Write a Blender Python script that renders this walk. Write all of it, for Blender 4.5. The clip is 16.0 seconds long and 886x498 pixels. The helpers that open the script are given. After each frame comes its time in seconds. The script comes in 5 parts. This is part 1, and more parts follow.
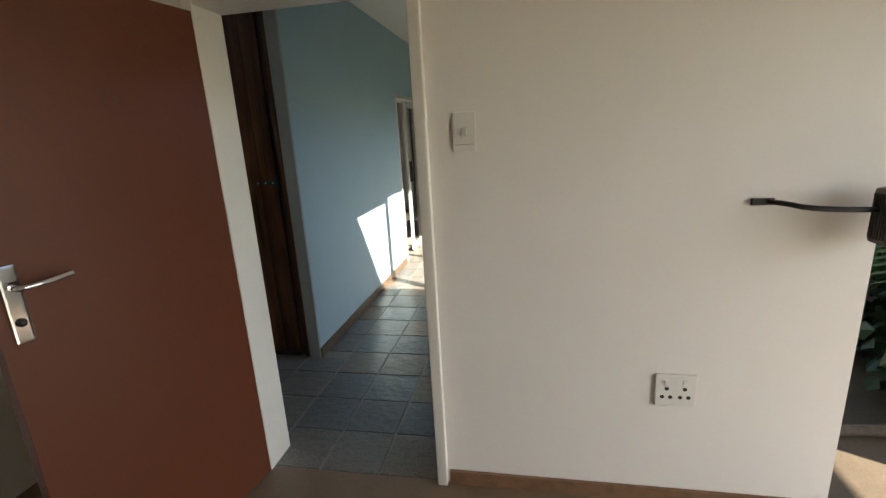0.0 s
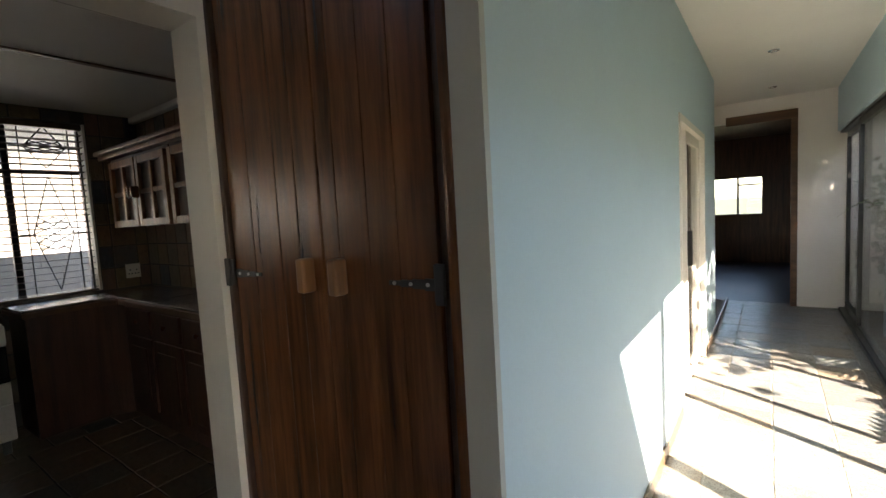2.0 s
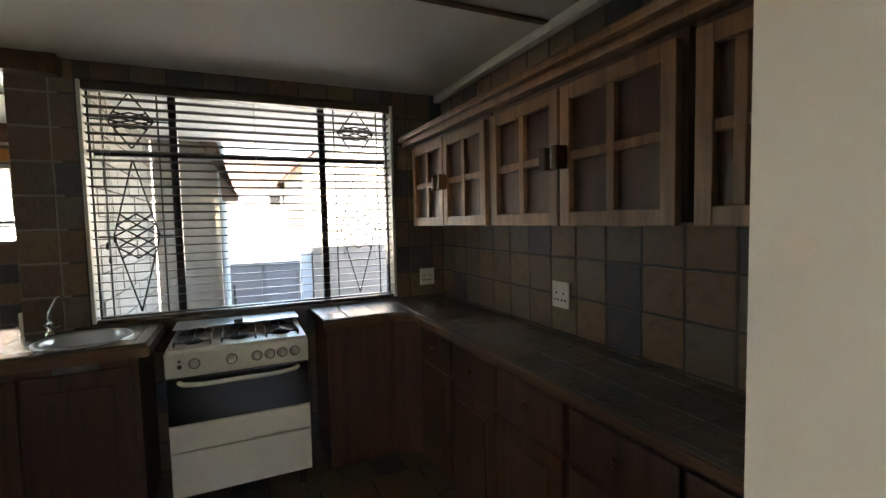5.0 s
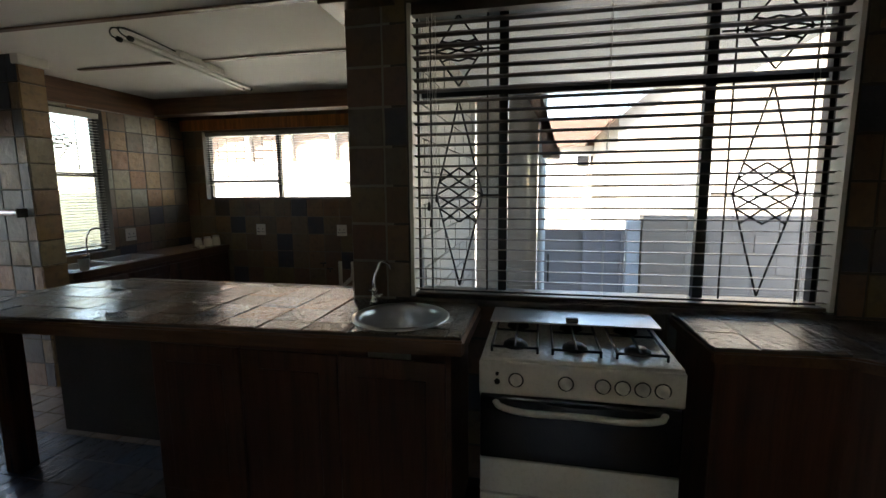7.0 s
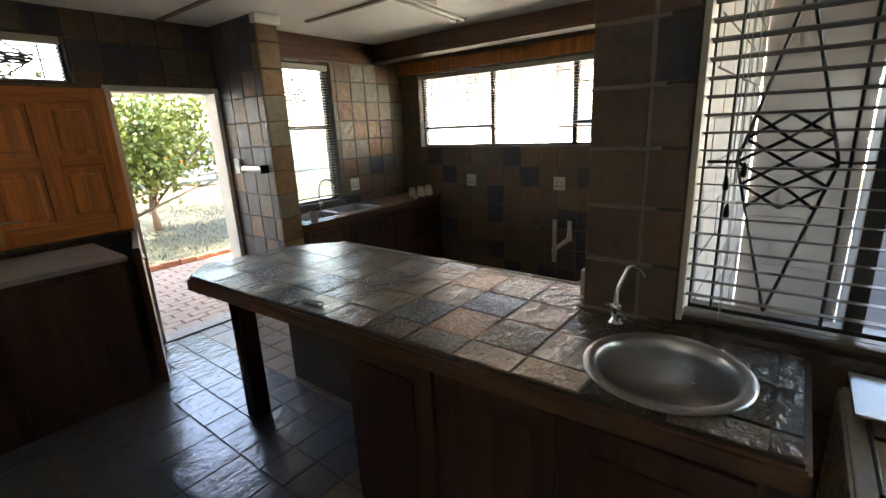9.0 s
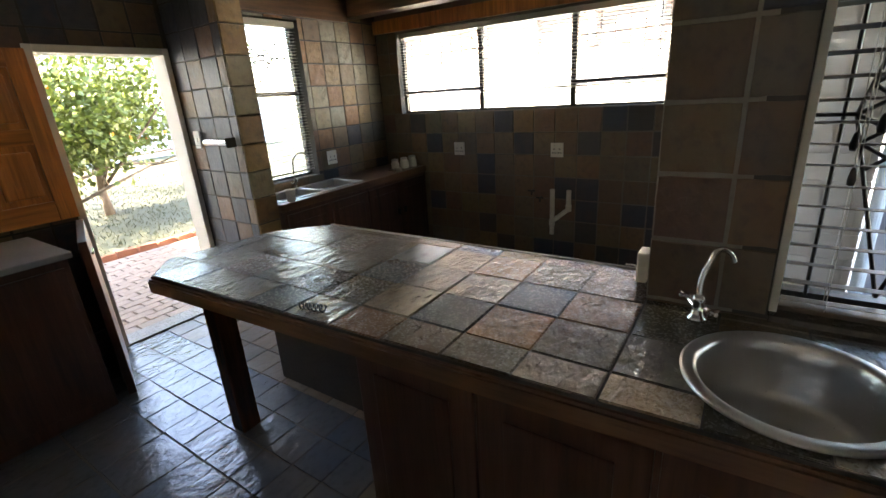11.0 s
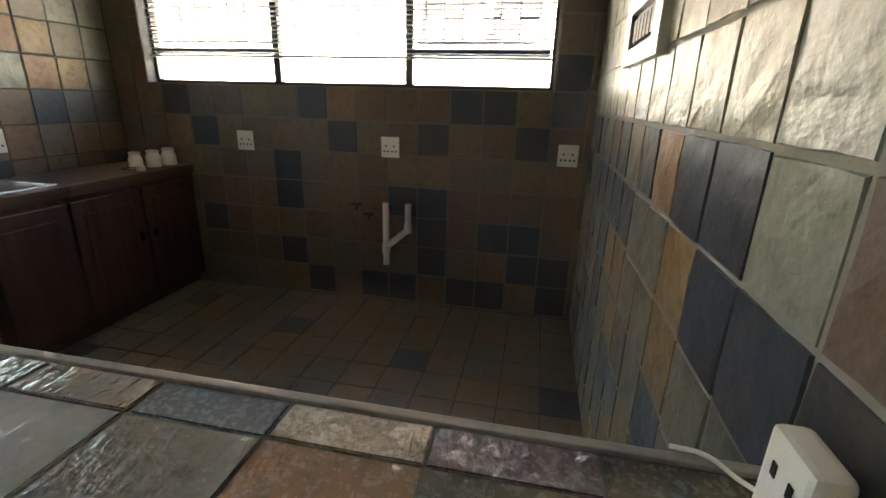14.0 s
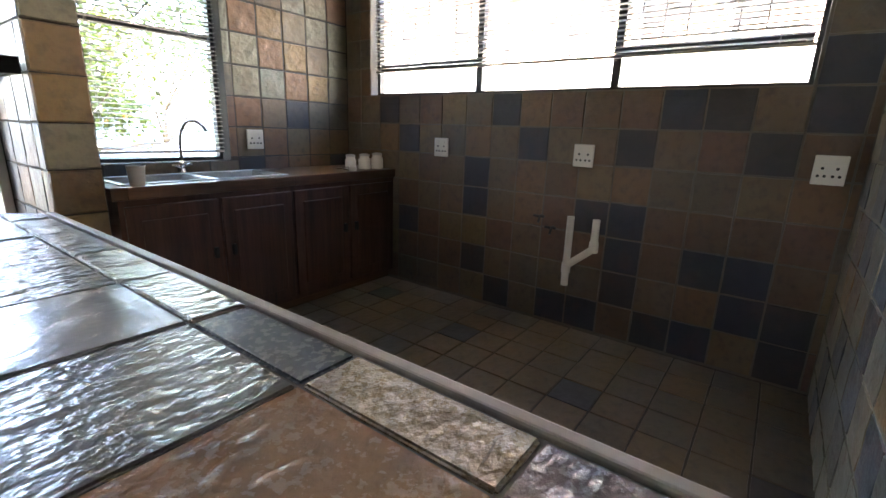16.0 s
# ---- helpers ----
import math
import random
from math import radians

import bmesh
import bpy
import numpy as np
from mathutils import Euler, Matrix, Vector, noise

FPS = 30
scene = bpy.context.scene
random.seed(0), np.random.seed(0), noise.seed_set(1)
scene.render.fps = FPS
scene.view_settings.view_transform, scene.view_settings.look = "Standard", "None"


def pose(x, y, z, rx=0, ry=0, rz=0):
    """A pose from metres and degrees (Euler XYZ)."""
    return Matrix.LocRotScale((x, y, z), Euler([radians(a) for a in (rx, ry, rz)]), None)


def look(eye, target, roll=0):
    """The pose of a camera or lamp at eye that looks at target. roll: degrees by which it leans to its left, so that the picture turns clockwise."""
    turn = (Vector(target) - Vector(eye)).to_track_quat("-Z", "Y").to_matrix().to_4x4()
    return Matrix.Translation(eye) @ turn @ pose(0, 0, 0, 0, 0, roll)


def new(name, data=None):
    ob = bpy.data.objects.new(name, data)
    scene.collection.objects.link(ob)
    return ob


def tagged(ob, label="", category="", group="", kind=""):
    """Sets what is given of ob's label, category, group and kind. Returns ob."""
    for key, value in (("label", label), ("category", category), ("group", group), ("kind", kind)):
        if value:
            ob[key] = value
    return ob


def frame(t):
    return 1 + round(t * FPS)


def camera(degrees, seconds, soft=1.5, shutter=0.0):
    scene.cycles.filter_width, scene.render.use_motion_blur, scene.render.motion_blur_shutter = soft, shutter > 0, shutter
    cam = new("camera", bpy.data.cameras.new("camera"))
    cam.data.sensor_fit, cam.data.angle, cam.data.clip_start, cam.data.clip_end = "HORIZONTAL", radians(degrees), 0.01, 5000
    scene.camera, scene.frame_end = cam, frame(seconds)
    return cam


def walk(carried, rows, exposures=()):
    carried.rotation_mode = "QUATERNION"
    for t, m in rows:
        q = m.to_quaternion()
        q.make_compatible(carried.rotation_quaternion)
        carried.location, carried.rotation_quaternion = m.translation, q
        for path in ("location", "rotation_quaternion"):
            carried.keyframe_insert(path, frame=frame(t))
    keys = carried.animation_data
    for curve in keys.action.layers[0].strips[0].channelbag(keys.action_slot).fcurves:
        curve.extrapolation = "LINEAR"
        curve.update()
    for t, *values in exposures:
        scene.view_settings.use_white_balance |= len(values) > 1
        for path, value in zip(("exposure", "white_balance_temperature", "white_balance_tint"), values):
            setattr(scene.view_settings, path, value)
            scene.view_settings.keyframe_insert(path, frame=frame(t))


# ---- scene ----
cam = camera(89.0, 16.0)
PATH = [
    (0, (5.788, -1.49, 1.555), (5.416, 0.411, 1.058), -3.2),
    (0.5, (5.501, -0.882, 1.503), (5.131, 1.056, 1.176), -2.8),
    (1, (5.26, -0.244, 1.425), (4.699, 1.656, 1.152), -4.2),
    (1.5, (5.021, 0.19, 1.431), (4.188, 1.998, 1.237), -3.5),
    (2, (4.762, 0.472, 1.465), (3.589, 2.084, 1.304), -3.2),
    (2.5, (4.554, 0.678, 1.466), (3.041, 1.979, 1.33), -2.7),
    (3, (4.388, 0.801, 1.479), (2.709, 1.884, 1.389), -2.2),
    (3.5, (4.138, 0.811, 1.478), (2.396, 1.789, 1.386), -2.0),
    (6, (2.753, 0.734, 1.548), (0.815, 1.181, 1.342), -0.3),
    (6.5, (2.502, 0.688, 1.532), (0.516, 0.688, 1.297), -0.3),
    (7, (2.246, 0.627, 1.509), (0.307, 0.217, 1.239), -0.5),
    (7.5, (2.059, 0.494, 1.513), (0.209, -0.206, 1.221), -1.0),
    (8, (1.913, 0.374, 1.521), (0.207, -0.613, 1.184), -2.5),
    (8.5, (1.732, 0.299, 1.57), (0.145, -0.853, 1.174), -3.2),
    (9, (1.627, 0.263, 1.615), (0.116, -0.937, 1.091), -2.6),
    (11.5, (1.348, -0.318, 1.554), (-0.214, -1.375, 0.89), -4.4),
    (12, (1.132, -0.59, 1.499), (-0.473, -1.643, 0.937), -5.5),
    (12.5, (0.972, -0.819, 1.461), (-0.666, -1.865, 0.991), -4.4),
    (13, (0.761, -0.947, 1.406), (-1.048, -1.659, 0.937), -3.2),
    (13.5, (0.571, -0.817, 1.365), (-1.332, -1.22, 0.9), 2.3),
    (14, (0.33, -0.605, 1.335), (-1.532, -0.976, 0.708), 1.6),
    (14.5, (0.174, -0.554, 1.269), (-1.642, -0.923, 0.516), -1.2),
    (15, (0.095, -0.555, 1.21), (-1.684, -1.151, 0.517), -1.1),
    (15.5, (0.105, -0.566, 1.16), (-1.566, -1.503, 0.586), 2.1),
    (16, (0.146, -0.593, 1.161), (-1.414, -1.736, 0.652), 1.9),
]
EXPO = [(0.0, 2.1, 6700, 11), (0.5, 2.1, 6800, 11), (1.0, 2.1, 6900, 12), (1.5, 2.7, 7200, 13), (2.0, 3.2, 7400, 17), (2.5, 3.6, 7800, 21), (3.0, 4.4, 7600, 16), (3.5, 4.7, 7500, 15), (6.0, 4.0, 7300, 14), (7.0, 3.3, 7200, 13), (8.0, 3.1, 7300, 13), (9.0, 4.3, 7600, 17), (11.5, 4.5, 7400, 16), (12.5, 3.95, 7100, 15), (13.5, 4.1, 7100, 12), (14.0, 5.0, 7300, 12), (14.5, 6.15, 7400, 16), (15.0, 6.8, 7300, 18), (15.5, 6.1, 6800, 18), (16.0, 5.4, 6700, 19)]
walk(cam, [(t, look(eye, target, roll)) for t, eye, target, roll in PATH], EXPO)

# ---- world, sun ----
world = bpy.data.worlds.new("sky")
scene.world = world
world.use_nodes = True
wn = world.node_tree
sky = wn.nodes.new("ShaderNodeTexSky")
sky.sky_type = "NISHITA"
sky.sun_disc = False
SUN = Vector((1.24, -0.73, 1.2)).normalized()
sky.sun_elevation = math.asin(SUN.z)
sky.sun_rotation = math.atan2(SUN.x, SUN.y)
wn.links.new(sky.outputs[0], wn.nodes["Background"].inputs[0])
wn.nodes["Background"].inputs[1].default_value = 0.15
sun = new("sun", bpy.data.lights.new("sun", "SUN"))
sun.data.energy, sun.data.angle, sun.data.color = 5.0, radians(0.5), (1.0, 0.94, 0.84)
sun.matrix_world = look(SUN * 30, (0, 0, 0))


# ---- materials ----
def nodes_of(name):
    m = bpy.data.materials.new(name)
    m.use_nodes = True
    return m, m.node_tree.nodes, m.node_tree.links, m.node_tree.nodes["Principled BSDF"]


def mixed(n, l, a, b, fac, mode="MIX"):
    x = n.new("ShaderNodeMix")
    x.data_type, x.blend_type = "RGBA", mode
    for i, v in ((0, fac), (6, a), (7, b)):
        if hasattr(v, "is_linked"):
            l.new(v, x.inputs[i])
        else:
            x.inputs[i].default_value = v if i == 0 else (*v, 1)
    return x.outputs[2]


def noise_of(n, l, scale, detail=4, stretch=(1, 1, 1), shift=None, rough=0.55):
    g = n.new("ShaderNodeNewGeometry")
    mp = n.new("ShaderNodeMapping")
    mp.inputs["Scale"].default_value = stretch
    l.new(g.outputs["Position"], mp.inputs[0])
    if shift is not None:
        l.new(shift, mp.inputs["Location"])
    t = n.new("ShaderNodeTexNoise")
    t.inputs["Scale"].default_value, t.inputs["Detail"].default_value, t.inputs["Roughness"].default_value = scale, detail, rough
    l.new(mp.outputs[0], t.inputs[0])
    return t.outputs[0]


def ramp_of(n, l, src, stops, constant=False):
    r = n.new("ShaderNodeValToRGB")
    while len(r.color_ramp.elements) < len(stops):
        r.color_ramp.elements.new(0.5)
    for e, (p, c) in zip(r.color_ramp.elements, stops):
        e.position, e.color = p, (*c, 1)
    if constant:
        r.color_ramp.interpolation = "CONSTANT"
    l.new(src, r.inputs[0])
    return r.outputs[0]


def bumped(n, l, b, height, strength, dist=0.01):
    k = n.new("ShaderNodeBump")
    k.inputs["Strength"].default_value, k.inputs["Distance"].default_value = strength, dist
    l.new(height, k.inputs["Height"])
    l.new(k.outputs[0], b.inputs["Normal"])


def plain(name, base, rough=0.5, metal=0.0, var=0.2, scale=6, bump=0.15, fine=60, stretch=(1, 1, 1), dirt=None):
    """A painted, metal or timber surface: tone varies at two scales, with a fine relief."""
    m, n, l, b = nodes_of(name)
    lo = tuple(c * (1 - var) for c in base)
    hi = tuple(min(1, c * (1 + var)) for c in base)
    big = noise_of(n, l, scale, 5, stretch)
    small = noise_of(n, l, fine, 3, stretch)
    col = mixed(n, l, lo, hi, big)
    col = mixed(n, l, col, dirt or lo, ramp_of(n, l, small, [(0.5, (0, 0, 0)), (0.75, (0.35, 0.35, 0.35))]))
    l.new(col, b.inputs["Base Color"])
    rr = n.new("ShaderNodeMapRange")
    rr.inputs[3].default_value, rr.inputs[4].default_value = rough * 0.8, min(1, rough * 1.2)
    l.new(small, rr.inputs[0])
    l.new(rr.outputs[0], b.inputs["Roughness"])
    b.inputs["Metallic"].default_value = metal
    if bump:
        bumped(n, l, b, small, bump, 0.004)
    return m


def slate(name, palette, rough=0.32, relief=0.8, stain=0.5, coat=0.0, ripple=20):
    """Riven slate: one tone a tile by its random number, veined with rust, uneven and sealed."""
    m, n, l, b = nodes_of(name)
    o = n.new("ShaderNodeObjectInfo")
    tone = ramp_of(n, l, o.outputs["Random"], [(i / len(palette), c) for i, c in enumerate(palette)], True)
    big = noise_of(n, l, 7, 5, shift=o.outputs["Random"])
    mid = noise_of(n, l, ripple, 5, (1, 1.4, 1.2), rough=0.52)
    fine = noise_of(n, l, 120, 3)
    col = mixed(n, l, tone, (0.19, 0.095, 0.04), ramp_of(n, l, big, [(0.5, (0, 0, 0)), (0.72, (stain, stain, stain))]))
    col = mixed(n, l, col, (0.035, 0.037, 0.04), ramp_of(n, l, mid, [(0.5, (0, 0, 0)), (0.75, (0.42, 0.42, 0.42))]))
    l.new(col, b.inputs["Base Color"])
    rr = n.new("ShaderNodeMapRange")
    rr.inputs[3].default_value, rr.inputs[4].default_value = rough * 0.7, rough * 1.5
    l.new(fine, rr.inputs[0])
    l.new(rr.outputs[0], b.inputs["Roughness"])
    b.inputs["Coat Weight"].default_value, b.inputs["Coat Roughness"].default_value = coat, 0.19
    # layered cleft relief
    steps = ramp_of(n, l, noise_of(n, l, 9, 3, (1, 1.8, 1.3), shift=o.outputs["Random"]), [(0.3, (0, 0, 0)), (0.42, (0.3, 0.3, 0.3)), (0.47, (0.55, 0.55, 0.55)), (0.6, (0.7, 0.7, 0.7)), (0.63, (1, 1, 1))])
    h = mixed(n, l, steps, mid, 0.62)
    bumped(n, l, b, h, relief, 0.012)
    for k in n:
        if k.bl_idname == "ShaderNodeBump":
            l.new(k.outputs[0], b.inputs["Coat Normal"])
    return m


def clear_pane(name):
    """Thin clear glass: light goes straight through, with a mirror gloss that grows at a slant."""
    m, n, l, b = nodes_of(name)
    n.remove(b)
    clear = n.new("ShaderNodeBsdfTransparent")
    clear.inputs[0].default_value = (0.93, 0.95, 0.94, 1)
    gloss = n.new("ShaderNodeBsdfGlossy")
    gloss.inputs["Roughness"].default_value = 0.01
    slant = n.new("ShaderNodeLayerWeight")
    steep = n.new("ShaderNodeMath")
    steep.operation = "POWER"
    steep.inputs[1].default_value = 4.0
    l.new(slant.outputs["Facing"], steep.inputs[0])
    fr_ = n.new("ShaderNodeMapRange")
    fr_.inputs[3].default_value, fr_.inputs[4].default_value = 0.03, 0.75
    l.new(steep.outputs[0], fr_.inputs[0])
    mx = n.new("ShaderNodeMixShader")
    l.new(fr_.outputs[0], mx.inputs[0])
    l.new(clear.outputs[0], mx.inputs[1])
    l.new(gloss.outputs[0], mx.inputs[2])
    l.new(mx.outputs[0], n["Material Output"].inputs[0])
    return m


def timber(name, base, rough=0.4, along="z", var=0.45):
    m, n, l, b = nodes_of(name)
    s = {"z": (9, 9, 0.6), "x": (0.6, 9, 9), "y": (9, 0.6, 9)}[along]
    o = n.new("ShaderNodeObjectInfo")
    g1 = noise_of(n, l, 2.2, 6, s, shift=o.outputs["Random"], rough=0.6)
    g2 = noise_of(n, l, 9, 4, s)
    col = ramp_of(n, l, g1, [(0.3, tuple(c * (1 - var) for c in base)), (0.5, base), (0.72, tuple(min(1, c * (1 + var)) for c in base))])
    col = mixed(n, l, col, tuple(c * 0.35 for c in base), ramp_of(n, l, g2, [(0.5, (0, 0, 0)), (0.8, (0.6, 0.6, 0.6))]))
    l.new(col, b.inputs["Base Color"])
    b.inputs["Roughness"].default_value = rough
    bumped(n, l, b, g2, 0.25, 0.004)
    return m


BROWNS = [(0.17, 0.125, 0.085), (0.15, 0.10, 0.065), (0.20, 0.125, 0.075), (0.14, 0.115, 0.085), (0.185, 0.135, 0.08), (0.165, 0.10, 0.07)]
WALL_SLATE = slate("wall_slate", BROWNS + [(0.055, 0.062, 0.075), (0.085, 0.085, 0.085)], 0.42, 0.5, 0.4)
BAY_SLATE = slate("bay_slate", BROWNS, 0.4, 0.35, 0.35)
BLUE_BLACK = slate("blue_black_slate", [(0.045, 0.052, 0.066), (0.055, 0.06, 0.07), (0.05, 0.05, 0.052)], 0.36, 0.3, 0.15)
SIDE_SLATE = slate("side_slate", [(0.17, 0.155, 0.115), (0.07, 0.085, 0.10), (0.24, 0.145, 0.065), (0.14, 0.135, 0.105), (0.08, 0.078, 0.07), (0.19, 0.16, 0.105), (0.05, 0.053, 0.06), (0.14, 0.09, 0.065)], 0.4, 0.55, 0.5)
PALE_GREEN = slate("pale_green_slate", [(0.235, 0.235, 0.18), (0.20, 0.205, 0.165), (0.25, 0.225, 0.15)], 0.38, 0.7, 0.3)
GOLD_SLATE = slate("gold_slate", [(0.27, 0.175, 0.075), (0.23, 0.15, 0.075)], 0.42, 0.7, 0.6)
RUST_SLATE = slate("rust_slate", [(0.25, 0.13, 0.06), (0.22, 0.12, 0.065)], 0.4, 0.6, 0.5)
TOP_RIVEN = slate("riven_top_slate", [(0.17, 0.155, 0.13), (0.15, 0.15, 0.14), (0.19, 0.16, 0.12), (0.14, 0.13, 0.115)], 0.22, 0.75, 0.35, 0.7, 34)
TOP_SMOOTH = slate("smooth_top_slate", [(0.10, 0.125, 0.155), (0.115, 0.13, 0.15)], 0.24, 0.22, 0.1, 0.7, 14)
TOP_DARK = slate("dark_top_slate", [(0.065, 0.068, 0.072), (0.075, 0.078, 0.075)], 0.24, 0.25, 0.15, 0.6, 14)
TOP_PALE = slate("pale_top_slate", [(0.26, 0.27, 0.27), (0.24, 0.25, 0.24)], 0.2, 0.25, 0.1, 0.7, 16)
TOP_RUST = slate("rust_top_slate", [(0.24, 0.13, 0.065), (0.21, 0.125, 0.075)], 0.24, 0.5, 0.5, 0.6, 26)
TOP_TAN = slate("tan_top_slate", [(0.29, 0.22, 0.14), (0.26, 0.21, 0.145)], 0.26, 1.0, 0.4, 0.5, 46)
TOP_PURPLE = slate("purple_top_slate", [(0.17, 0.125, 0.125), (0.155, 0.12, 0.115)], 0.24, 0.8, 0.3, 0.6, 40)
TOP_OLIVE = slate("olive_top_slate", [(0.11, 0.10, 0.075), (0.13, 0.105, 0.08)], 0.24, 0.45, 0.3, 0.6, 22)
FLOOR_SLATE = slate("floor_slate", [(0.16, 0.11, 0.07), (0.145, 0.11, 0.078), (0.17, 0.115, 0.068), (0.15, 0.112, 0.075), (0.13, 0.105, 0.08)], 0.3, 0.3, 0.35, 0.45)
# floor slate with the sky's blue reflection put into its colour
SKY_TINT_FLOOR = slate("sky_tint_floor_slate", [(0.095, 0.108, 0.125), (0.085, 0.10, 0.12), (0.11, 0.115, 0.12), (0.10, 0.105, 0.11)], 0.2, 0.35, 0.1, 0.8)
HALL_SLATE = slate("hall_slate", [(0.185, 0.17, 0.145), (0.15, 0.16, 0.155), (0.195, 0.16, 0.12), (0.17, 0.163, 0.145), (0.14, 0.138, 0.13)], 0.26, 0.45, 0.18)
GROUT = plain("grout", (0.075, 0.068, 0.058), 0.9, bump=0.4)
BAY_GROUT = plain("bay_grout", (0.17, 0.15, 0.125), 0.9, bump=0.4)
LIGHT_GROUT = plain("light_grout", (0.27, 0.25, 0.21), 0.9, bump=0.4)
WHITE = plain("white_wall_paint", (0.79, 0.75, 0.695), 0.65, var=0.04, scale=3, bump=0.12, fine=90)
TRIM = plain("white_trim_paint", (0.72, 0.69, 0.62), 0.45, var=0.06, scale=5, bump=0.15)
BLUE = plain("pale_blue_paint", (0.45, 0.58, 0.62), 0.6, var=0.05, scale=2.5, bump=0.12, fine=90)
CEIL = plain("ceiling_paint", (0.78, 0.76, 0.70), 0.7, var=0.05, scale=2, bump=0.1)
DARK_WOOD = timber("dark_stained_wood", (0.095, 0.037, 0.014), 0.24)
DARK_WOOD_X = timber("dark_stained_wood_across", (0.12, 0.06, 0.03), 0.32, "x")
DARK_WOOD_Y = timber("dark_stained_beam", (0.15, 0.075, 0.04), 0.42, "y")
CAB_WOOD = timber("cabinet_wood", (0.26, 0.13, 0.065), 0.3)
LOW_WOOD = timber("low_cabinet_wood", (0.085, 0.037, 0.023), 0.34)
RED_DOOR = plain("brown_door_paint", (0.115, 0.03, 0.012), 0.42, var=0.12, scale=4, bump=0.06)
PINE = timber("orange_pine", (0.56, 0.205, 0.05), 0.34)
BLACK = plain("black_iron", (0.02, 0.02, 0.02), 0.5, var=0.2)
BRONZE = plain("dark_aluminium", (0.035, 0.036, 0.036), 0.35, 0.4, var=0.15)
CHROME = plain("chrome", (0.75, 0.75, 0.76), 0.12, 1.0, var=0.05, bump=0)
STEEL = plain("brushed_steel", (0.55, 0.55, 0.54), 0.3, 1.0, var=0.1, bump=0.1, fine=150)
PLASTIC = plain("white_plastic", (0.74, 0.72, 0.66), 0.4, var=0.03, bump=0.02)
ENAMEL = plain("white_enamel", (0.80, 0.77, 0.69), 0.28, var=0.06, bump=0.02)
OVEN = plain("black_oven_glass", (0.012, 0.012, 0.014), 0.12, var=0.1, bump=0)
CUP_WOOD = timber("cupboard_wood", (0.115, 0.046, 0.017), 0.27, var=0.65)
HANDLE_WOOD = timber("handle_wood", (0.20, 0.095, 0.04), 0.4)
STILE = timber("dark_stile_wood", (0.045, 0.019, 0.009), 0.4)
END_PAINT = plain("grey_white_paint", (0.41, 0.42, 0.39), 0.6, var=0.05, scale=3, bump=0.12, fine=90)
SLAT = plain("dark_blind_slat", (0.085, 0.06, 0.04), 0.4, var=0.2, stretch=(1, 0.1, 1))
PALE_SLAT = plain("pale_blind_slat", (0.45, 0.42, 0.36), 0.4, var=0.1)
GLASS = clear_pane("window_glass")
DARK = plain("shadow_gap", (0.01, 0.01, 0.01), 0.9, bump=0)


# ---- mesh tools ----
def mesh_object(name, bm, mats, parent=None, smooth=False):
    me = bpy.data.meshes.new(name)
    bmesh.ops.recalc_face_normals(bm, faces=bm.faces)
    bm.to_mesh(me)
    bm.free()
    for m in mats if isinstance(mats, (list, tuple)) else [mats]:
        me.materials.append(m)
    if smooth:
        for p in me.polygons:
            p.use_smooth = True
    ob = new(name, me)
    ob.parent = parent
    return ob


def add_box(bm, x0, x1, y0, y1, z0, z1, bevel=0.0, m=None, mat=0):
    r = bmesh.ops.create_cube(bm, size=1)
    t = Matrix.LocRotScale(((x0 + x1) / 2, (y0 + y1) / 2, (z0 + z1) / 2), None, (abs(x1 - x0), abs(y1 - y0), abs(z1 - z0)))
    vs = r["verts"]
    bmesh.ops.transform(bm, matrix=t, verts=vs)
    fs = {f for v in vs for f in v.link_faces}
    if bevel:
        es = list({e for v in vs for e in v.link_edges})
        br = bmesh.ops.bevel(bm, geom=es, offset=bevel, segments=2, profile=0.6, affect="EDGES")
        fs = {f for f in fs if f.is_valid} | set(br["faces"])
        vs = list({v for f in fs for v in f.verts})
    for f in fs:
        f.material_index = mat
    if m is not None:
        bmesh.ops.transform(bm, matrix=m, verts=vs)


def box(name, x0, x1, y0, y1, z0, z1, mat, parent=None, bevel=0.0):
    bm = bmesh.new()
    add_box(bm, x0, x1, y0, y1, z0, z1, bevel)
    return mesh_object(name, bm, mat, parent)


def boxes(name, items, mat, parent=None, bevel=0.0):
    bm = bmesh.new()
    for i in items:
        add_box(bm, *i, bevel=bevel)
    return mesh_object(name, bm, mat, parent)


def add_rod(bm, a, b, r, seg=8, r2=None):
    a, b = Vector(a), Vector(b)
    d = b - a
    m = Matrix.Translation((a + b) / 2) @ d.to_track_quat("Z", "Y").to_matrix().to_4x4()
    bmesh.ops.create_cone(bm, cap_ends=True, segments=seg, radius1=r, radius2=r if r2 is None else r2, depth=d.length, matrix=m)


def rods(name, lines, r, mat, parent=None, seg=6):
    bm = bmesh.new()
    for a, b in lines:
        add_rod(bm, a, b, r, seg)
    return mesh_object(name, bm, mat, parent)


def tube(name, pts, r, mat, parent=None):
    cu = bpy.data.curves.new(name, "CURVE")
    cu.dimensions, cu.bevel_depth, cu.bevel_resolution, cu.use_fill_caps = "3D", r, 3, True
    sp = cu.splines.new("BEZIER")
    sp.bezier_points.add(len(pts) - 1)
    for p, c in zip(sp.bezier_points, pts):
        p.co, p.handle_left_type, p.handle_right_type = c, "AUTO", "AUTO"
    tmp = bpy.data.objects.new(name, cu)
    me = bpy.data.meshes.new_from_object(tmp)
    me.materials.append(mat)
    for p in me.polygons:
        p.use_smooth = True
    bpy.data.objects.remove(tmp)
    ob = new(name, me)
    ob.parent = parent
    return ob


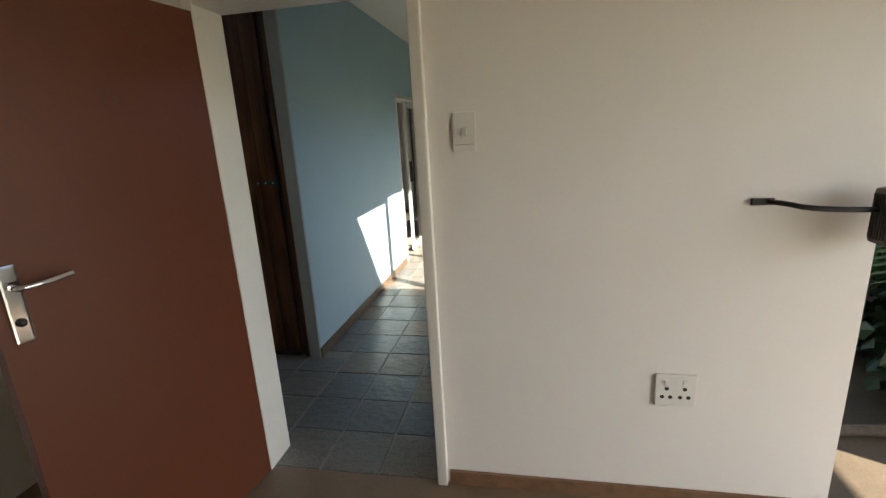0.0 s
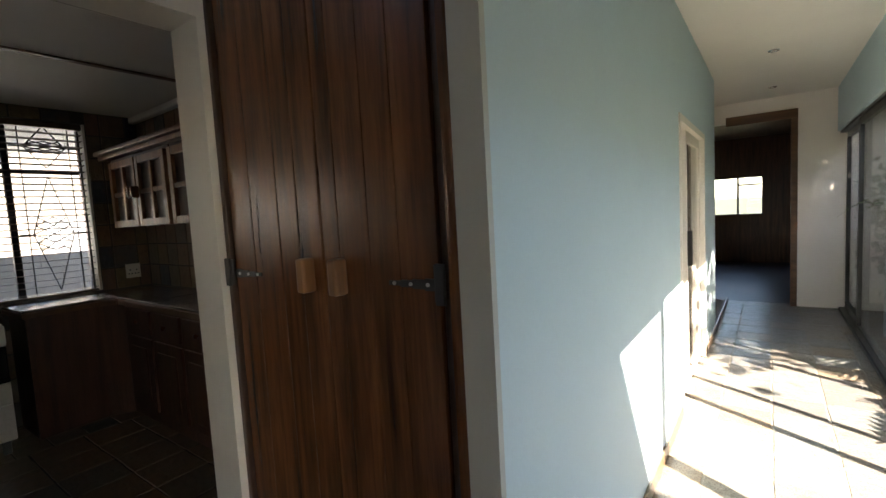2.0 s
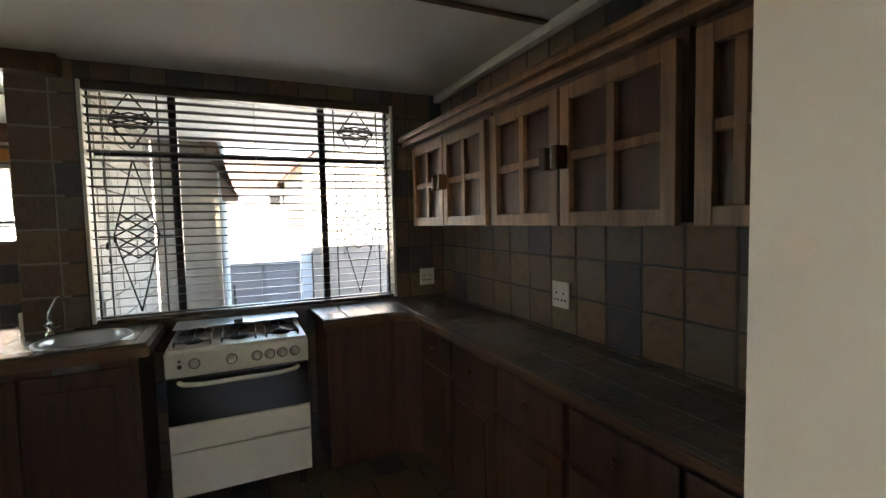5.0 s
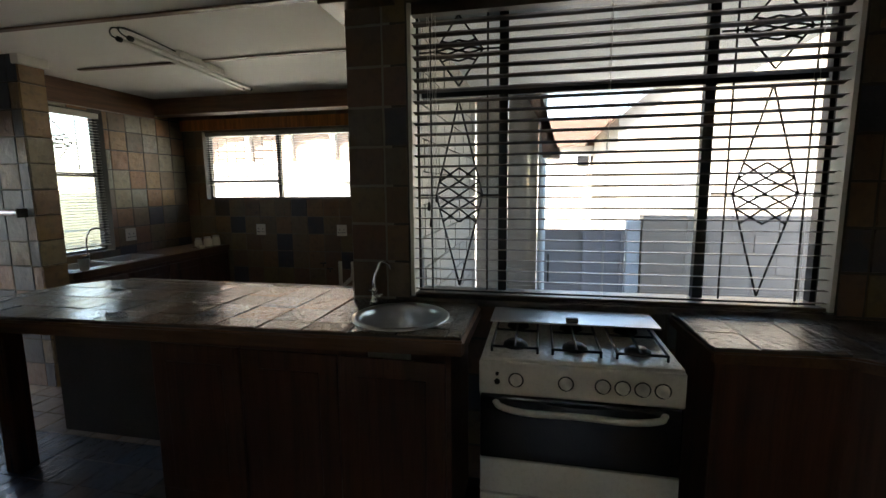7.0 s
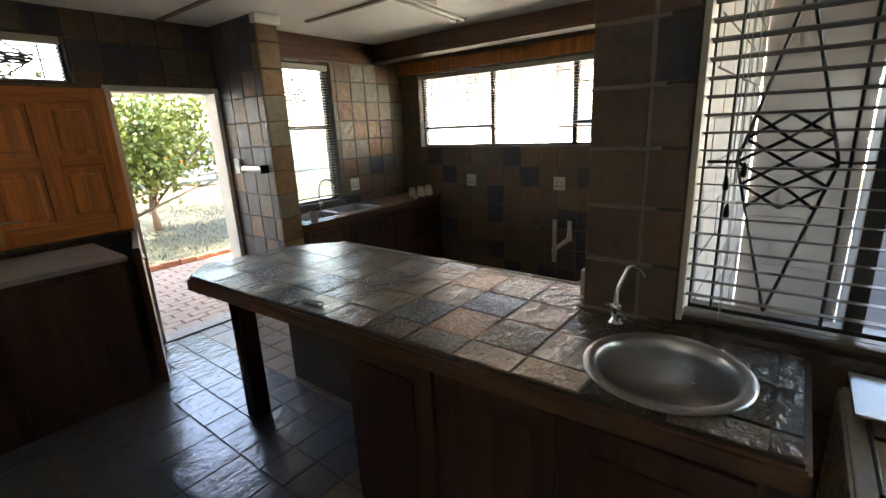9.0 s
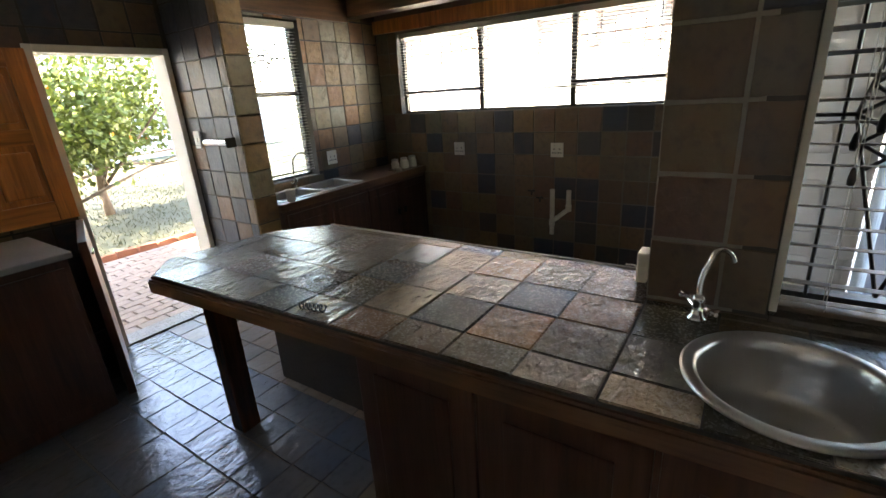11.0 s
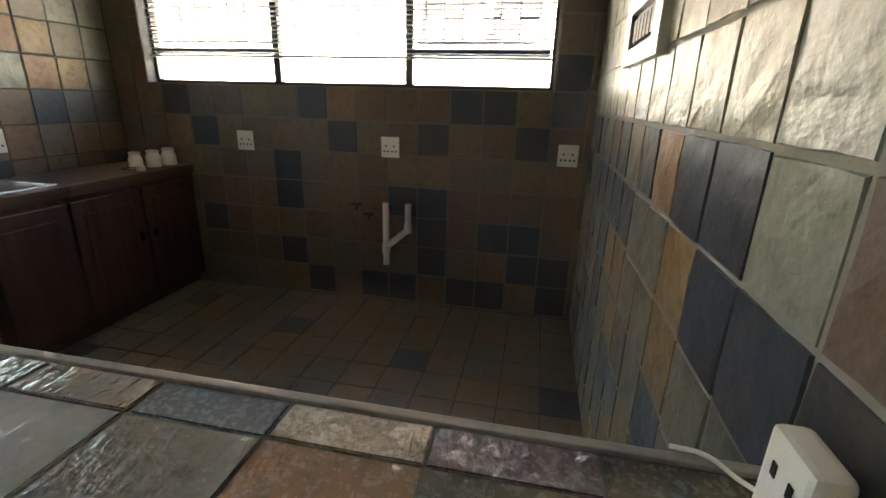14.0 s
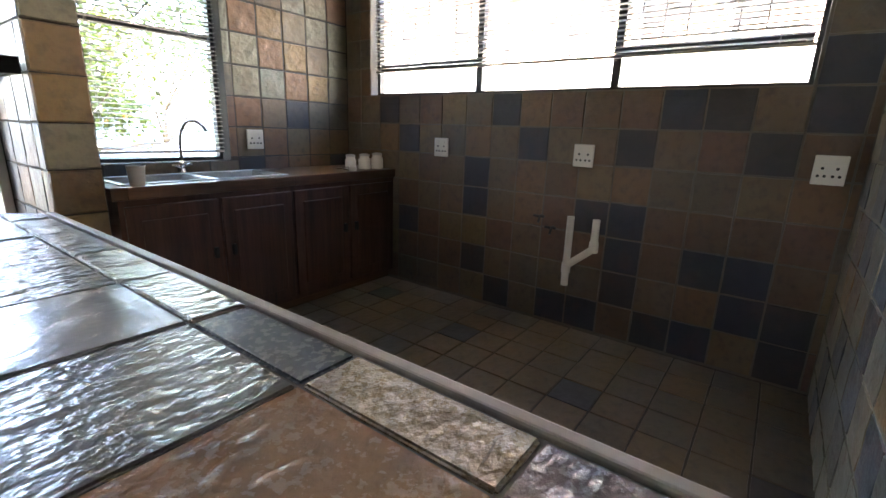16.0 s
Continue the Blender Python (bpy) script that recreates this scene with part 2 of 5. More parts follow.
def lathe(name, profile, mat, parent=None, seg=32, at=(0, 0, 0)):
    bm = bmesh.new()
    rings = []
    for r, z in profile:
        rings.append([bm.verts.new((at[0] + r * math.cos(2 * math.pi * i / seg), at[1] + r * math.sin(2 * math.pi * i / seg), at[2] + z)) for i in range(seg)])
    for a, b in zip(rings, rings[1:]):
        for i in range(seg):
            bm.faces.new((a[i], a[(i + 1) % seg], b[(i + 1) % seg], b[i]))
    ob = mesh_object(name, bm, mat, parent, True)
    return ob


def empty(name, at=(0, 0, 0), **tags):
    ob = new(name)
    ob.location = at
    return tagged(ob, **tags)


def wall(name, axis, p0, p1, u0, u1, z0, z1, mat, holes=(), label=""):
    """A wall across axis x or y, p0 to p1 thick, with openings (u0, u1, z0, z1) through it."""
    us = sorted({u0, u1, *[h[0] for h in holes], *[h[1] for h in holes]})
    zs = sorted({z0, z1, *[h[2] for h in holes], *[h[3] for h in holes]})
    us = [u for u in us if u0 <= u <= u1]
    zs = [z for z in zs if z0 <= z <= z1]
    bm = bmesh.new()
    for a, b in zip(us, us[1:]):
        for c, d in zip(zs, zs[1:]):
            mu, mz = (a + b) / 2, (c + d) / 2
            if any(h[0] < mu < h[1] and h[2] < mz < h[3] for h in holes):
                continue
            if axis == "x":
                add_box(bm, p0, p1, a, b, c, d)
            else:
                add_box(bm, a, b, p0, p1, c, d)
    bmesh.ops.remove_doubles(bm, verts=bm.verts, dist=1e-5)
    seen = {}
    for f in bm.faces:
        seen.setdefault(tuple(round(c, 4) for c in f.calc_center_median()), []).append(f)
    bmesh.ops.delete(bm, geom=[f for v in seen.values() if len(v) > 1 for f in v], context="FACES")
    return tagged(mesh_object(name, bm, mat), label, "wall", kind="structure")


# ---- the shell of the house ----
C = 0.945            # counter height
KC = 2.47            # kitchen ceiling
HC = 2.70            # corridor ceiling
FACE = 0.09          # room face of the stove window's wall
W1 = (0.0, 1.87, 0.955, 2.37)
W2 = (-3.2, -0.55, 1.40, 2.17)
SINKW = (-1.42, -0.60, 0.93, 2.24)
BACK = (-0.36, 0.42, 0.0, 1.985)
TOPW = (0.60, 1.25, 2.0, 2.30)

wall_west = wall("wall_west", "x", -0.14, FACE - 0.005, -0.08, 2.37, 0, KC, GROUT, [W1], "slate-tiled kitchen wall around the stove window")
wall_divider = wall("wall_divider", "y", -0.305, -0.08, -2.56, FACE - 0.005, 0, KC, LIGHT_GROUT, label="slate-tiled side wall of the scullery bay")
wall_bay = wall("wall_bay", "x", -2.56, -2.425, -3.7, -0.305, 0, KC, BAY_GROUT, [W2], "slate-tiled scullery wall under a wide high window")
wall_sink = wall("wall_sink", "y", -3.62, -3.465, -2.425, -0.58, 0, KC, GROUT, [SINKW], "slate-tiled wall around the sink window")
wall_stub = wall("wall_stub", "x", -0.57, -0.385, -3.70, -2.99, 0, KC, GROUT, label="slate-clad wall stub beside the garden door")
wall_south = wall("wall_south", "y", -3.80, -3.655, -0.385, 3.30, 0, KC, GROUT, [BACK, TOPW], "dark slate-tiled wall with the garden door")
wall_north = wall("wall_north", "y", 2.255, 2.40, -0.14, 3.28, 0, KC, GROUT, label="slate-tiled kitchen wall behind counter and wall cabinets")
wall_entry = wall("wall_entry", "x", 2.98, 3.17, -3.80, 2.255, 0, HC, TRIM, [(0.30, 1.30, 0, 2.18)], "white plastered wall with the opening to the kitchen")
ceiling_kitchen = tagged(box("ceiling_kitchen", -2.56, 2.98, -3.80, 2.40, KC, KC + 0.08, CEIL), "off-white board ceiling with dark cover strips", "ceiling", kind="structure")

# corridor
wall_blue = wall("wall_blue", "x", 4.20, 4.28, 1.322, 6.2, 0, HC, BLUE, [(3.82, 5.2, 0, 2.03)], "pale blue corridor wall in patches of sun")
wall_end_cap = tagged(box("wall_end_cap", 4.20, 4.282, 1.30, 1.322, 0, HC, END_PAINT), "grey-white plastered wall end beside the cupboard", "wall", kind="structure")
wall_room = wall("wall_room", "y", 0.22, 0.34, 3.172, 6.94, 0, 3.2, WHITE, [(4.52, 5.40, 0, 2.12)], "plain off-white plastered wall with switch and socket")
wall_header = tagged(box("wall_header", 5.43, 5.60, 0.34, 7.8, 2.18, HC, BLUE), "pale bulkhead above the glass doors", "wall", kind="structure")
wall_corridor_end = wall("wall_corridor_end", "y", 7.8, 7.95, 3.2, 5.6, 0, HC, WHITE, [(3.4, 5.05, 0, 2.45)], "off-white wall around the dark doorway")
ceiling_corridor = tagged(box("ceiling_corridor", 3.28, 5.60, 0.34, 7.8, HC, HC + 0.08, CEIL), "white boarded corridor ceiling with downlights", "ceiling", kind="structure")
floor_base = tagged(box("floor", -2.56, 3.28, -3.80, 2.40, -0.12, -0.005, GROUT), "dark grouted slate floor of the kitchen", "floor", kind="structure")
floor_corridor = tagged(box("floor_corridor", 3.28, 5.60, 0.22, 7.95, -0.12, -0.005, LIGHT_GROUT), "brown and grey slate floor of the corridor", "floor", kind="structure")
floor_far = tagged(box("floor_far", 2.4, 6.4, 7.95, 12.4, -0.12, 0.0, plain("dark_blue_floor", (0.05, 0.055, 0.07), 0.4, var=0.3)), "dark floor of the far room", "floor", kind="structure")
floor_side = tagged(box("floor_side", 2.3, 3.28, 2.4, 7.95, -0.12, -0.002, GROUT), "plain floor of the side room", "floor", kind="structure")
# the first room
floor_room = tagged(box("floor_room", 3.3, 8.4, -3.4, 0.22, -0.12, 0.0, plain("brown_screed", (0.20, 0.14, 0.085), 0.45, var=0.3, scale=5)), "worn brown stone floor of the first room", "floor", kind="structure")
wall_room_south = wall("wall_room_south", "y", -3.5, -3.4, 3.3, 8.4, 0, 3.2, WHITE, label="plain off-white wall behind the walker")
wall_room_west = wall("wall_room_west", "x", 3.28, 3.40, -3.4, 0.22, 0, 3.2, WHITE, label="plain off-white side wall of the first room")
# the opening is added, out of view, to let daylight into the room
wall_room_east = wall("wall_room_east", "x", 8.4, 8.5, -3.5, 0.34, 0, 3.2, WHITE, [(-2.6, 0.0, 0.1, 2.3)], "unseen off-white wall, its wide opening added to light the first room")
# slab runs on outdoors as an unseen eave that shapes the sun patches
ceiling_room = tagged(box("ceiling_room", 3.28, 10.5, -6.0, 0.80, 3.2, 3.32, CEIL), "white ceiling of the first room, its unseen eave added to cut the sun", "ceiling", kind="structure")
# the room past the corridor, all its surfaces in dark base colours
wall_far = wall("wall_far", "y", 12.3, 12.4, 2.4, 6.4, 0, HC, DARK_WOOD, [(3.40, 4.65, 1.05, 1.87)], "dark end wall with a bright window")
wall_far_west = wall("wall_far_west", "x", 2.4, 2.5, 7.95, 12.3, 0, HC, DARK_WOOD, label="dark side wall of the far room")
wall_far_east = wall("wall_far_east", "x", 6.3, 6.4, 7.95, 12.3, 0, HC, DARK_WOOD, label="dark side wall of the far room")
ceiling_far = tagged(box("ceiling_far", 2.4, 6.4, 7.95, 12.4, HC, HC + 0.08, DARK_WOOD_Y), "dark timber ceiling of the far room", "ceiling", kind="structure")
# room behind the blue wall, closed
wall_side_room = wall("wall_side_room", "x", 2.3, 2.4, 2.4, 7.8, 0, HC, WHITE, label="plain wall of the side room")
ceiling_side = tagged(box("ceiling_side", 2.3, 4.10, 2.4, 7.8, HC, HC + 0.08, CEIL), "plain ceiling of the side room", "ceiling", kind="structure")


# ---- windows, blinds and bars ----
def window_x(name, x, y0, y1, z0, z1, mullions, rails, label, mat, depth=0.05):
    """A framed window across x. mullions: y's; rails: (y0, y1, z)."""
    w = empty(name, (x, (y0 + y1) / 2, z0), label=label, category="window", kind="structure")
    inv = Matrix.Translation((-x, -(y0 + y1) / 2, -z0))
    fr = [(x - depth, x, y0, y0 + 0.02, z0, z1), (x - depth, x, y1 - 0.02, y1, z0, z1), (x - depth, x, y0 + 0.02, y1 - 0.02, z0, z0 + 0.02), (x - depth, x, y0 + 0.02, y1 - 0.02, z1 - 0.02, z1)]
    fr += [(x - depth + 0.003, x - 0.003, m - 0.022, m + 0.022, z0 + 0.02, z1 - 0.02) for m in mullions]
    fr += [(x - depth + 0.006, x - 0.006, a, b, z - 0.018, z + 0.018) for a, b, z in rails]
    f = boxes("frame", fr, mat, w)
    edges = [y0 + 0.015, *mullions, y1 - 0.03]
    for a, b in zip(edges, edges[1:]):
        p = box("pane", x - depth / 2 - 0.002, x - depth / 2 + 0.002, a, b, z0 + 0.015, z1 - 0.015, GLASS, w)
        p.visible_shadow = False
        p.matrix_parent_inverse = inv
    f.matrix_parent_inverse = inv
    return w


def window_y(name, y, x0, x1, z0, z1, mullions, rails, label, mat, depth=0.05):
    w = empty(name, ((x0 + x1) / 2, y, z0), label=label, category="window", kind="structure")
    inv = Matrix.Translation((-(x0 + x1) / 2, -y, -z0))
    fr = [(x0, x0 + 0.02, y - depth, y, z0, z1), (x1 - 0.02, x1, y - depth, y, z0, z1), (x0 + 0.02, x1 - 0.02, y - depth, y, z0, z0 + 0.02), (x0 + 0.02, x1 - 0.02, y - depth, y, z1 - 0.02, z1)]
    fr += [(m - 0.02, m + 0.02, y - depth + 0.003, y - 0.003, z0 + 0.02, z1 - 0.02) for m in mullions]
    fr += [(a, b, y - depth + 0.006, y - 0.006, z - 0.018, z + 0.018) for a, b, z in rails]
    f = boxes("frame", fr, mat, w)
    p = box("pane", x0 + 0.015, x1 - 0.015, y - depth / 2 - 0.002, y - depth / 2 + 0.002, z0 + 0.015, z1 - 0.015, GLASS, w)
    p.visible_shadow = False
    f.matrix_parent_inverse = inv
    p.matrix_parent_inverse = inv
    return w


def blind(name, along, p, u0, u1, z0, z1, pitch, width, tilt, mat, label, ladders):
    """A venetian blind: curved slats on cords, with a head rail and a bottom rail. along: the axis the slats run."""
    b = empty(name, (p, (u0 + u1) / 2, z1) if along == "y" else ((u0 + u1) / 2, p, z1), label=label, category="blind")
    inv = Matrix.Translation(-b.location)
    t = radians(tilt)
    bm = bmesh.new()
    half = width / 2
    ring = [(-half, 0), (0, 0.004), (half, 0), (half, -0.0015), (0, 0.0025), (-half, -0.0015)]
    ring = [(c * math.cos(t) - s * math.sin(t), c * math.sin(t) + s * math.cos(t)) for c, s in ring]
    a0 = [bm.verts.new((c, u0, s) if along == "y" else (u0, c, s)) for c, s in ring]
    a1 = [bm.verts.new((c, u1, s) if along == "y" else (u1, c, s)) for c, s in ring]
    for i in range(6):
        j = (i + 1) % 6
        bm.faces.new((a0[i], a0[j], a1[j], a1[i]))
    bm.faces.new(a0)
    bm.faces.new(a1[::-1])
    first = mesh_object("slat", bm, mat, b)
    first.matrix_parent_inverse = inv
    off = (lambda z: (p, 0, z)) if along == "y" else (lambda z: (0, p, z))
    first.location = off(z0 + 0.03)
    n = int((z1 - 0.05 - z0 - 0.03) / pitch)
    for i in range(1, n + 1):
        s = new("slat", first.data)
        s.parent, s.matrix_parent_inverse = b, inv
        s.location = off(z0 + 0.03 + i * pitch)
        s.rotation_euler = (random.uniform(-0.002, 0.002), random.uniform(-0.002, 0.002), 0)
    if along == "y":
        hr = boxes("head_rail", [(p - 0.025, p + 0.025, u0, u1, z1 - 0.045, z1)], mat, b)
        br = boxes("bottom_rail", [(p - half, p + half, u0, u1, z0, z0 + 0.014)], mat, b, 0.003)
        cords = [((p + s * half, u, z0 + 0.01), (p + s * half, u, z1 - 0.03)) for u in ladders for s in (-0.9, 0.9)]
    else:
        hr = boxes("head_rail", [(u0, u1, p - 0.025, p + 0.025, z1 - 0.045, z1)], mat, b)
        br = boxes("bottom_rail", [(u0, u1, p - half, p + half, z0, z0 + 0.014)], mat, b, 0.003)
        cords = [((u, p + s * half, z0 + 0.01), (u, p + s * half, z1 - 0.03)) for u in ladders for s in (-0.9, 0.9)]
    for o in [hr, br] + [rods("cord", [c], 0.0012, PALE_SLAT, b, 4) for c in cords]:
        o.matrix_parent_inverse = inv
    return b


def diamond_bars(u0, u1, z0, z1):
    """A welded burglar-bar panel: uprights, a tall lozenge and a lattice at its waist; lines in (u, z)."""
    w, um, zm = u1 - u0, (u0 + u1) / 2, (z0 + z1) / 2
    h = z1 - z0
    out = [((u, z0), (u, z1)) for u in (u0 + 0.14 * w, u0 + 0.86 * w)]
    tip, wd = 0.48 * h, 0.3 * w
    for side in (-1, 1):
        out += [((um, zm + side * tip), (um - wd, zm)), ((um, zm + side * tip), (um + wd, zm)), ((um + side * wd, zm), (um + side * w / 2, zm))]
    for k in (-2, -1, 0, 1):
        a, b = zm + k * 0.07 * h, zm + (k + 1) * 0.07 * h
        wa, wb = wd * (1 - abs(a - zm) / tip), wd * (1 - abs(b - zm) / tip)
        out += [((um - wa, a), (um, b)), ((um, b), (um + wa, a)), ((um - wb, b), (um, a)), ((um, a), (um + wb, b))]
    return out


def maze_bars(u0, u1, z0, z1):
    """A stepped rectangular burglar-bar panel."""
    w, h = u1 - u0, z1 - z0
    out = [((u0, z0 + 0.02), (u1, z0 + 0.02)), ((u0, z0 + 0.62 * h), (u1, z0 + 0.62 * h))]
    n = max(3, round(w / 0.11))
    for i in range(n):
        u = u0 + (i + 0.5) * w / n
        top = z0 + h * (1.0 if i % 2 else 0.86)
        out.append(((u, z0 + (0.02 if i % 3 else 0.3 * h)), (u, top)))
        if i < n - 1:
            z = z0 + h * (0.3 if i % 2 else 0.45)
            out.append(((u, z), (u + w / n, z)))
    return out


window_1 = window_x("window_1", -0.07, *W1, [0.45, 1.38], [(0.03, 1.84, 1.98)], "dark-framed kitchen window in three lights", BRONZE)
window_2 = window_x("window_2", -2.50, *W2, [-2.29, -1.41], [(-3.17, -2.31, 1.60), (-1.39, -0.58, 1.60)], "wide high scullery window in three lights", BRONZE)
window_3 = window_y("window_3", -3.56, *SINKW, [], [(-1.39, -0.63, 1.66)], "white-lit sink window with a side-hung sash", BRONZE)
window_4 = window_y("window_4", -3.72, *TOPW, [], [], "small high window above the garden wall", BRONZE)
window_5 = window_y("window_5", 12.38, 3.40, 4.65, 1.05, 1.87, [4.2], [(4.2, 4.62, 1.7)], "bright window at the end of the far room", BRONZE)

blind("wide_venetian_blind", "y", 0.035, 0.02, 1.85, 0.965, 2.365, 0.0515, 0.05, 9, SLAT, "dark open venetian blind hanging in the stove window", (0.12, 0.93, 1.74))
blind("high_venetian_blind", "y", -2.462, -3.18, -0.57, 1.56, 2.16, 0.026, 0.025, 6, PALE_SLAT, "pale narrow-slatted open venetian blind on the high window", (-3.0, -1.85, -0.7))
blind("sink_venetian_blind", "x", -3.505, -1.40, -0.62, 0.98, 2.23, 0.026, 0.025, 5, PALE_SLAT, "pale open venetian blind at the sink window", (-1.25, -0.75))
blind("small_venetian_blind", "x", -3.69, 0.62, 1.23, 2.01, 2.29, 0.026, 0.025, 5, PALE_SLAT, "small pale venetian blind in the high window", (0.75, 1.1))


def bars_thing(name, lines, to3d, label):
    g = rods(name, [(to3d(*a), to3d(*b)) for a, b in lines], 0.005, BLACK)
    return tagged(g, label, "burglar bars", group="burglar bars")


for a, b in ((0.03, 0.43), (1.40, 1.84)):
    bars_thing("burglar_bars", diamond_bars(a, b, 0.98, 1.96), lambda u, z: (-0.045, u, z), "black welded burglar bars with a diamond lattice")
    bars_thing("burglar_bars", diamond_bars(a, b, 2.0, 2.35), lambda u, z: (-0.045, u, z), "black welded burglar bars above the window rail")
for a, b in ((-3.15, -2.33), (-1.37, -0.6)):
    bars_thing("burglar_bars", maze_bars(a, b, 1.64, 2.14), lambda u, z: (-2.53, u, z), "black stepped burglar bars outside the high window")
bars_thing("burglar_bars", diamond_bars(-1.36, -0.66, 1.70, 2.2), lambda u, z: (u, -3.60, z), "black diamond burglar bars at the sink window")
bars_thing("burglar_bars", diamond_bars(0.64, 1.21, 2.03, 2.28), lambda u, z: (u, -3.76, z), "black diamond burglar bars in the small window")

# reveals and sills
tagged(box("sill_stove", -0.02, FACE + 0.012, 0.003, 1.867, 0.93, 0.962, TOP_RIVEN, None, 0.004), "slate sill under the stove window", "sill", kind="structure")
for y in (0.002, 1.850):
    tagged(box("trim_reveal", -0.02, FACE - 0.012, y, y + 0.018, 0.965, 2.368, TRIM), "white chipped plaster window reveal", "trim", kind="structure")
# blind cord with tassels
bl = empty("blind_cord", (0.075, 0.1, 1.5), label="dark wooden tassels on thin blind cords", category="cord")
for c in [((0, 0, -0.07), (0, 0, 0.8)), ((0, 0.04, -0.03), (0, 0.04, 0.8)), ((0, 0.01, -0.15), (0, 0.01, 0.8))]:
    rods("cord", [c], 0.0012, PALE_SLAT, bl, 4)
for y, z in ((0, -0.09), (0.04, -0.05), (0.01, -0.17)):
    lathe("tassel", [(0.001, 0.03), (0.005, 0.025), (0.009, 0), (0.007, -0.012), (0.001, -0.014)], BLACK, bl, 10, (0, y, z))

# ---- ceiling strips, beam and lamp ----
for x in (-0.84, 0.0, 1.47, 2.3):
    y0 = -3.66 if x > -0.3 else -3.47
    tagged(box("trim_ceiling_strip", x - 0.02, x + 0.02, y0 if x > -0.3 else -2.98, 2.25 if x > 0.1 else -0.31, KC - 0.012, KC - 0.001, DARK_WOOD_Y, None, 0.003), "dark timber cover strip on the ceiling boards", "trim", kind="structure")
tagged(box("ceiling_beam", -2.16, -1.98, -3.47, -0.31, 2.30, KC - 0.002, DARK_WOOD_Y, None, 0.006), "dark stained timber beam before the high window", "beam", kind="structure")
tagged(box("trim_pelmet", -2.418, -2.38, -3.46, -0.32, 2.18, 2.30, PINE, None, 0.004), "orange-brown pelmet board above the high window", "trim", kind="structure")
tagged(box("ceiling_beam_end", -1.98, -0.6, -3.456, -3.40, 2.26, KC - 0.002, DARK_WOOD_X, None, 0.006), "dark timber board above the sink window", "beam", kind="structure")
tagged(box("trim_cornice", FACE, 2.97, 2.19, 2.25, KC - 0.06, KC - 0.002, CEIL, None, 0.02), "pale cornice along the cabinet wall", "trim", kind="structure")
tagged(box("trim_cap", -0.58, -0.37, -3.02, -2.95, KC - 0.07, KC - 0.002, CEIL, None, 0.008), "pale cornice end on the wall stub", "trim", kind="structure")
tagged(box("ceiling_beam_divider", -0.15, 0.18, -0.40, -0.05, 2.36, KC - 0.003, DARK_WOOD_X, None, 0.006), "dark timber block at the top of the pillar", "beam", kind="structure")

lamp = empty("strip_light", (-0.815, -1.875, 2.418), label="bare twin-tube fluorescent strip light, switched off", category="lamp")
lamp.rotation_euler = (0, 0, math.atan2(0.16, 1.41))
box("body", -0.30, 0.24, -0.03, 0.035, 0.005, 0.051, ENAMEL, lamp, 0.008)
boxes("channel", [(-0.66, 0.66, -0.016, 0.016, -0.012, 0.012)], ENAMEL, lamp, 0.004)
for y in (-0.036, 0.036):
    rods("tube", [((-0.69, y, -0.018), (0.69, y, -0.018))], 0.0125, PLASTIC, lamp, 12)
    for x in (-0.69, 0.69):
        rods("end_cap", [((x - 0.012, y, -0.018), (x + 0.012, y, -0.018))], 0.0155, BLACK, lamp, 12)
for y in (-0.036, 0.036):
    tube("wire", [(0.70, y, -0.018), (0.75, y, -0.012), (0.765, y * 0.7, 0.012), (0.72, y * 0.4, 0.036), (0.66, y * 0.2, 0.045), (0.24, 0.0, 0.04)], 0.004, BLACK, lamp)

# ---- island ----
isl = empty("island_counter", (0.3, -0.9, 0), label="long island counter topped with riven slate tiles, dark timber rim", category="counter")
inv = Matrix.Translation((-0.3, 0.9, 0))


def slab(name, outline, z0, z1, mat, parent, bevel=0.006):
    bm = bmesh.new()
    f = bm.faces.new([bm.verts.new((x, y, z0)) for x, y in outline])
    r = bmesh.ops.extrude_face_region(bm, geom=[f])
    bmesh.ops.translate(bm, vec=(0, 0, z1 - z0), verts=[v for v in r["geom"] if isinstance(v, bmesh.types.BMVert)])
    if bevel:
        bmesh.ops.bevel(bm, geom=list(bm.edges), offset=bevel, segments=2, affect="EDGES")
    return mesh_object(name, bm, mat, parent)


def put(ob, m):
    ob.matrix_parent_inverse = m
    return ob


SINK = (0.395, 0.042)
def disc_cut(ob, r):
    """Cuts a round hole for the bowl by dropping the middle of the slab."""
    bm = bmesh.new()
    bmesh.ops.create_cone(bm, cap_ends=True, segments=40, radius1=r, radius2=r, depth=0.6, matrix=Matrix.Translation((SINK[0], SINK[1], C)))
    cutter = mesh_object("cutter", bm, GROUT)
    mod = ob.modifiers.new("hole", "BOOLEAN")
    mod.operation, mod.object = "DIFFERENCE", cutter
    dg = bpy.context.evaluated_depsgraph_get()
    me = bpy.data.meshes.new_from_object(ob.evaluated_get(dg))
    ob.modifiers.clear()
    old = ob.data
    ob.data = me
    bpy.data.meshes.remove(old)
    bpy.data.objects.remove(cutter)


ISL_OUT = [(-0.15, -0.302), (-0.15, -1.96), (0.08, -2.18), (0.59, -2.265), (0.742, -2.10), (0.632, 0.362), (0.094, 0.362), (0.094, -0.302)]
top = put(slab("top", ISL_OUT, C - 0.075, C - 0.014, DARK_WOOD_Y, isl, 0.008), inv)
bpy.context.view_layer.update()
disc_cut(top, 0.19)
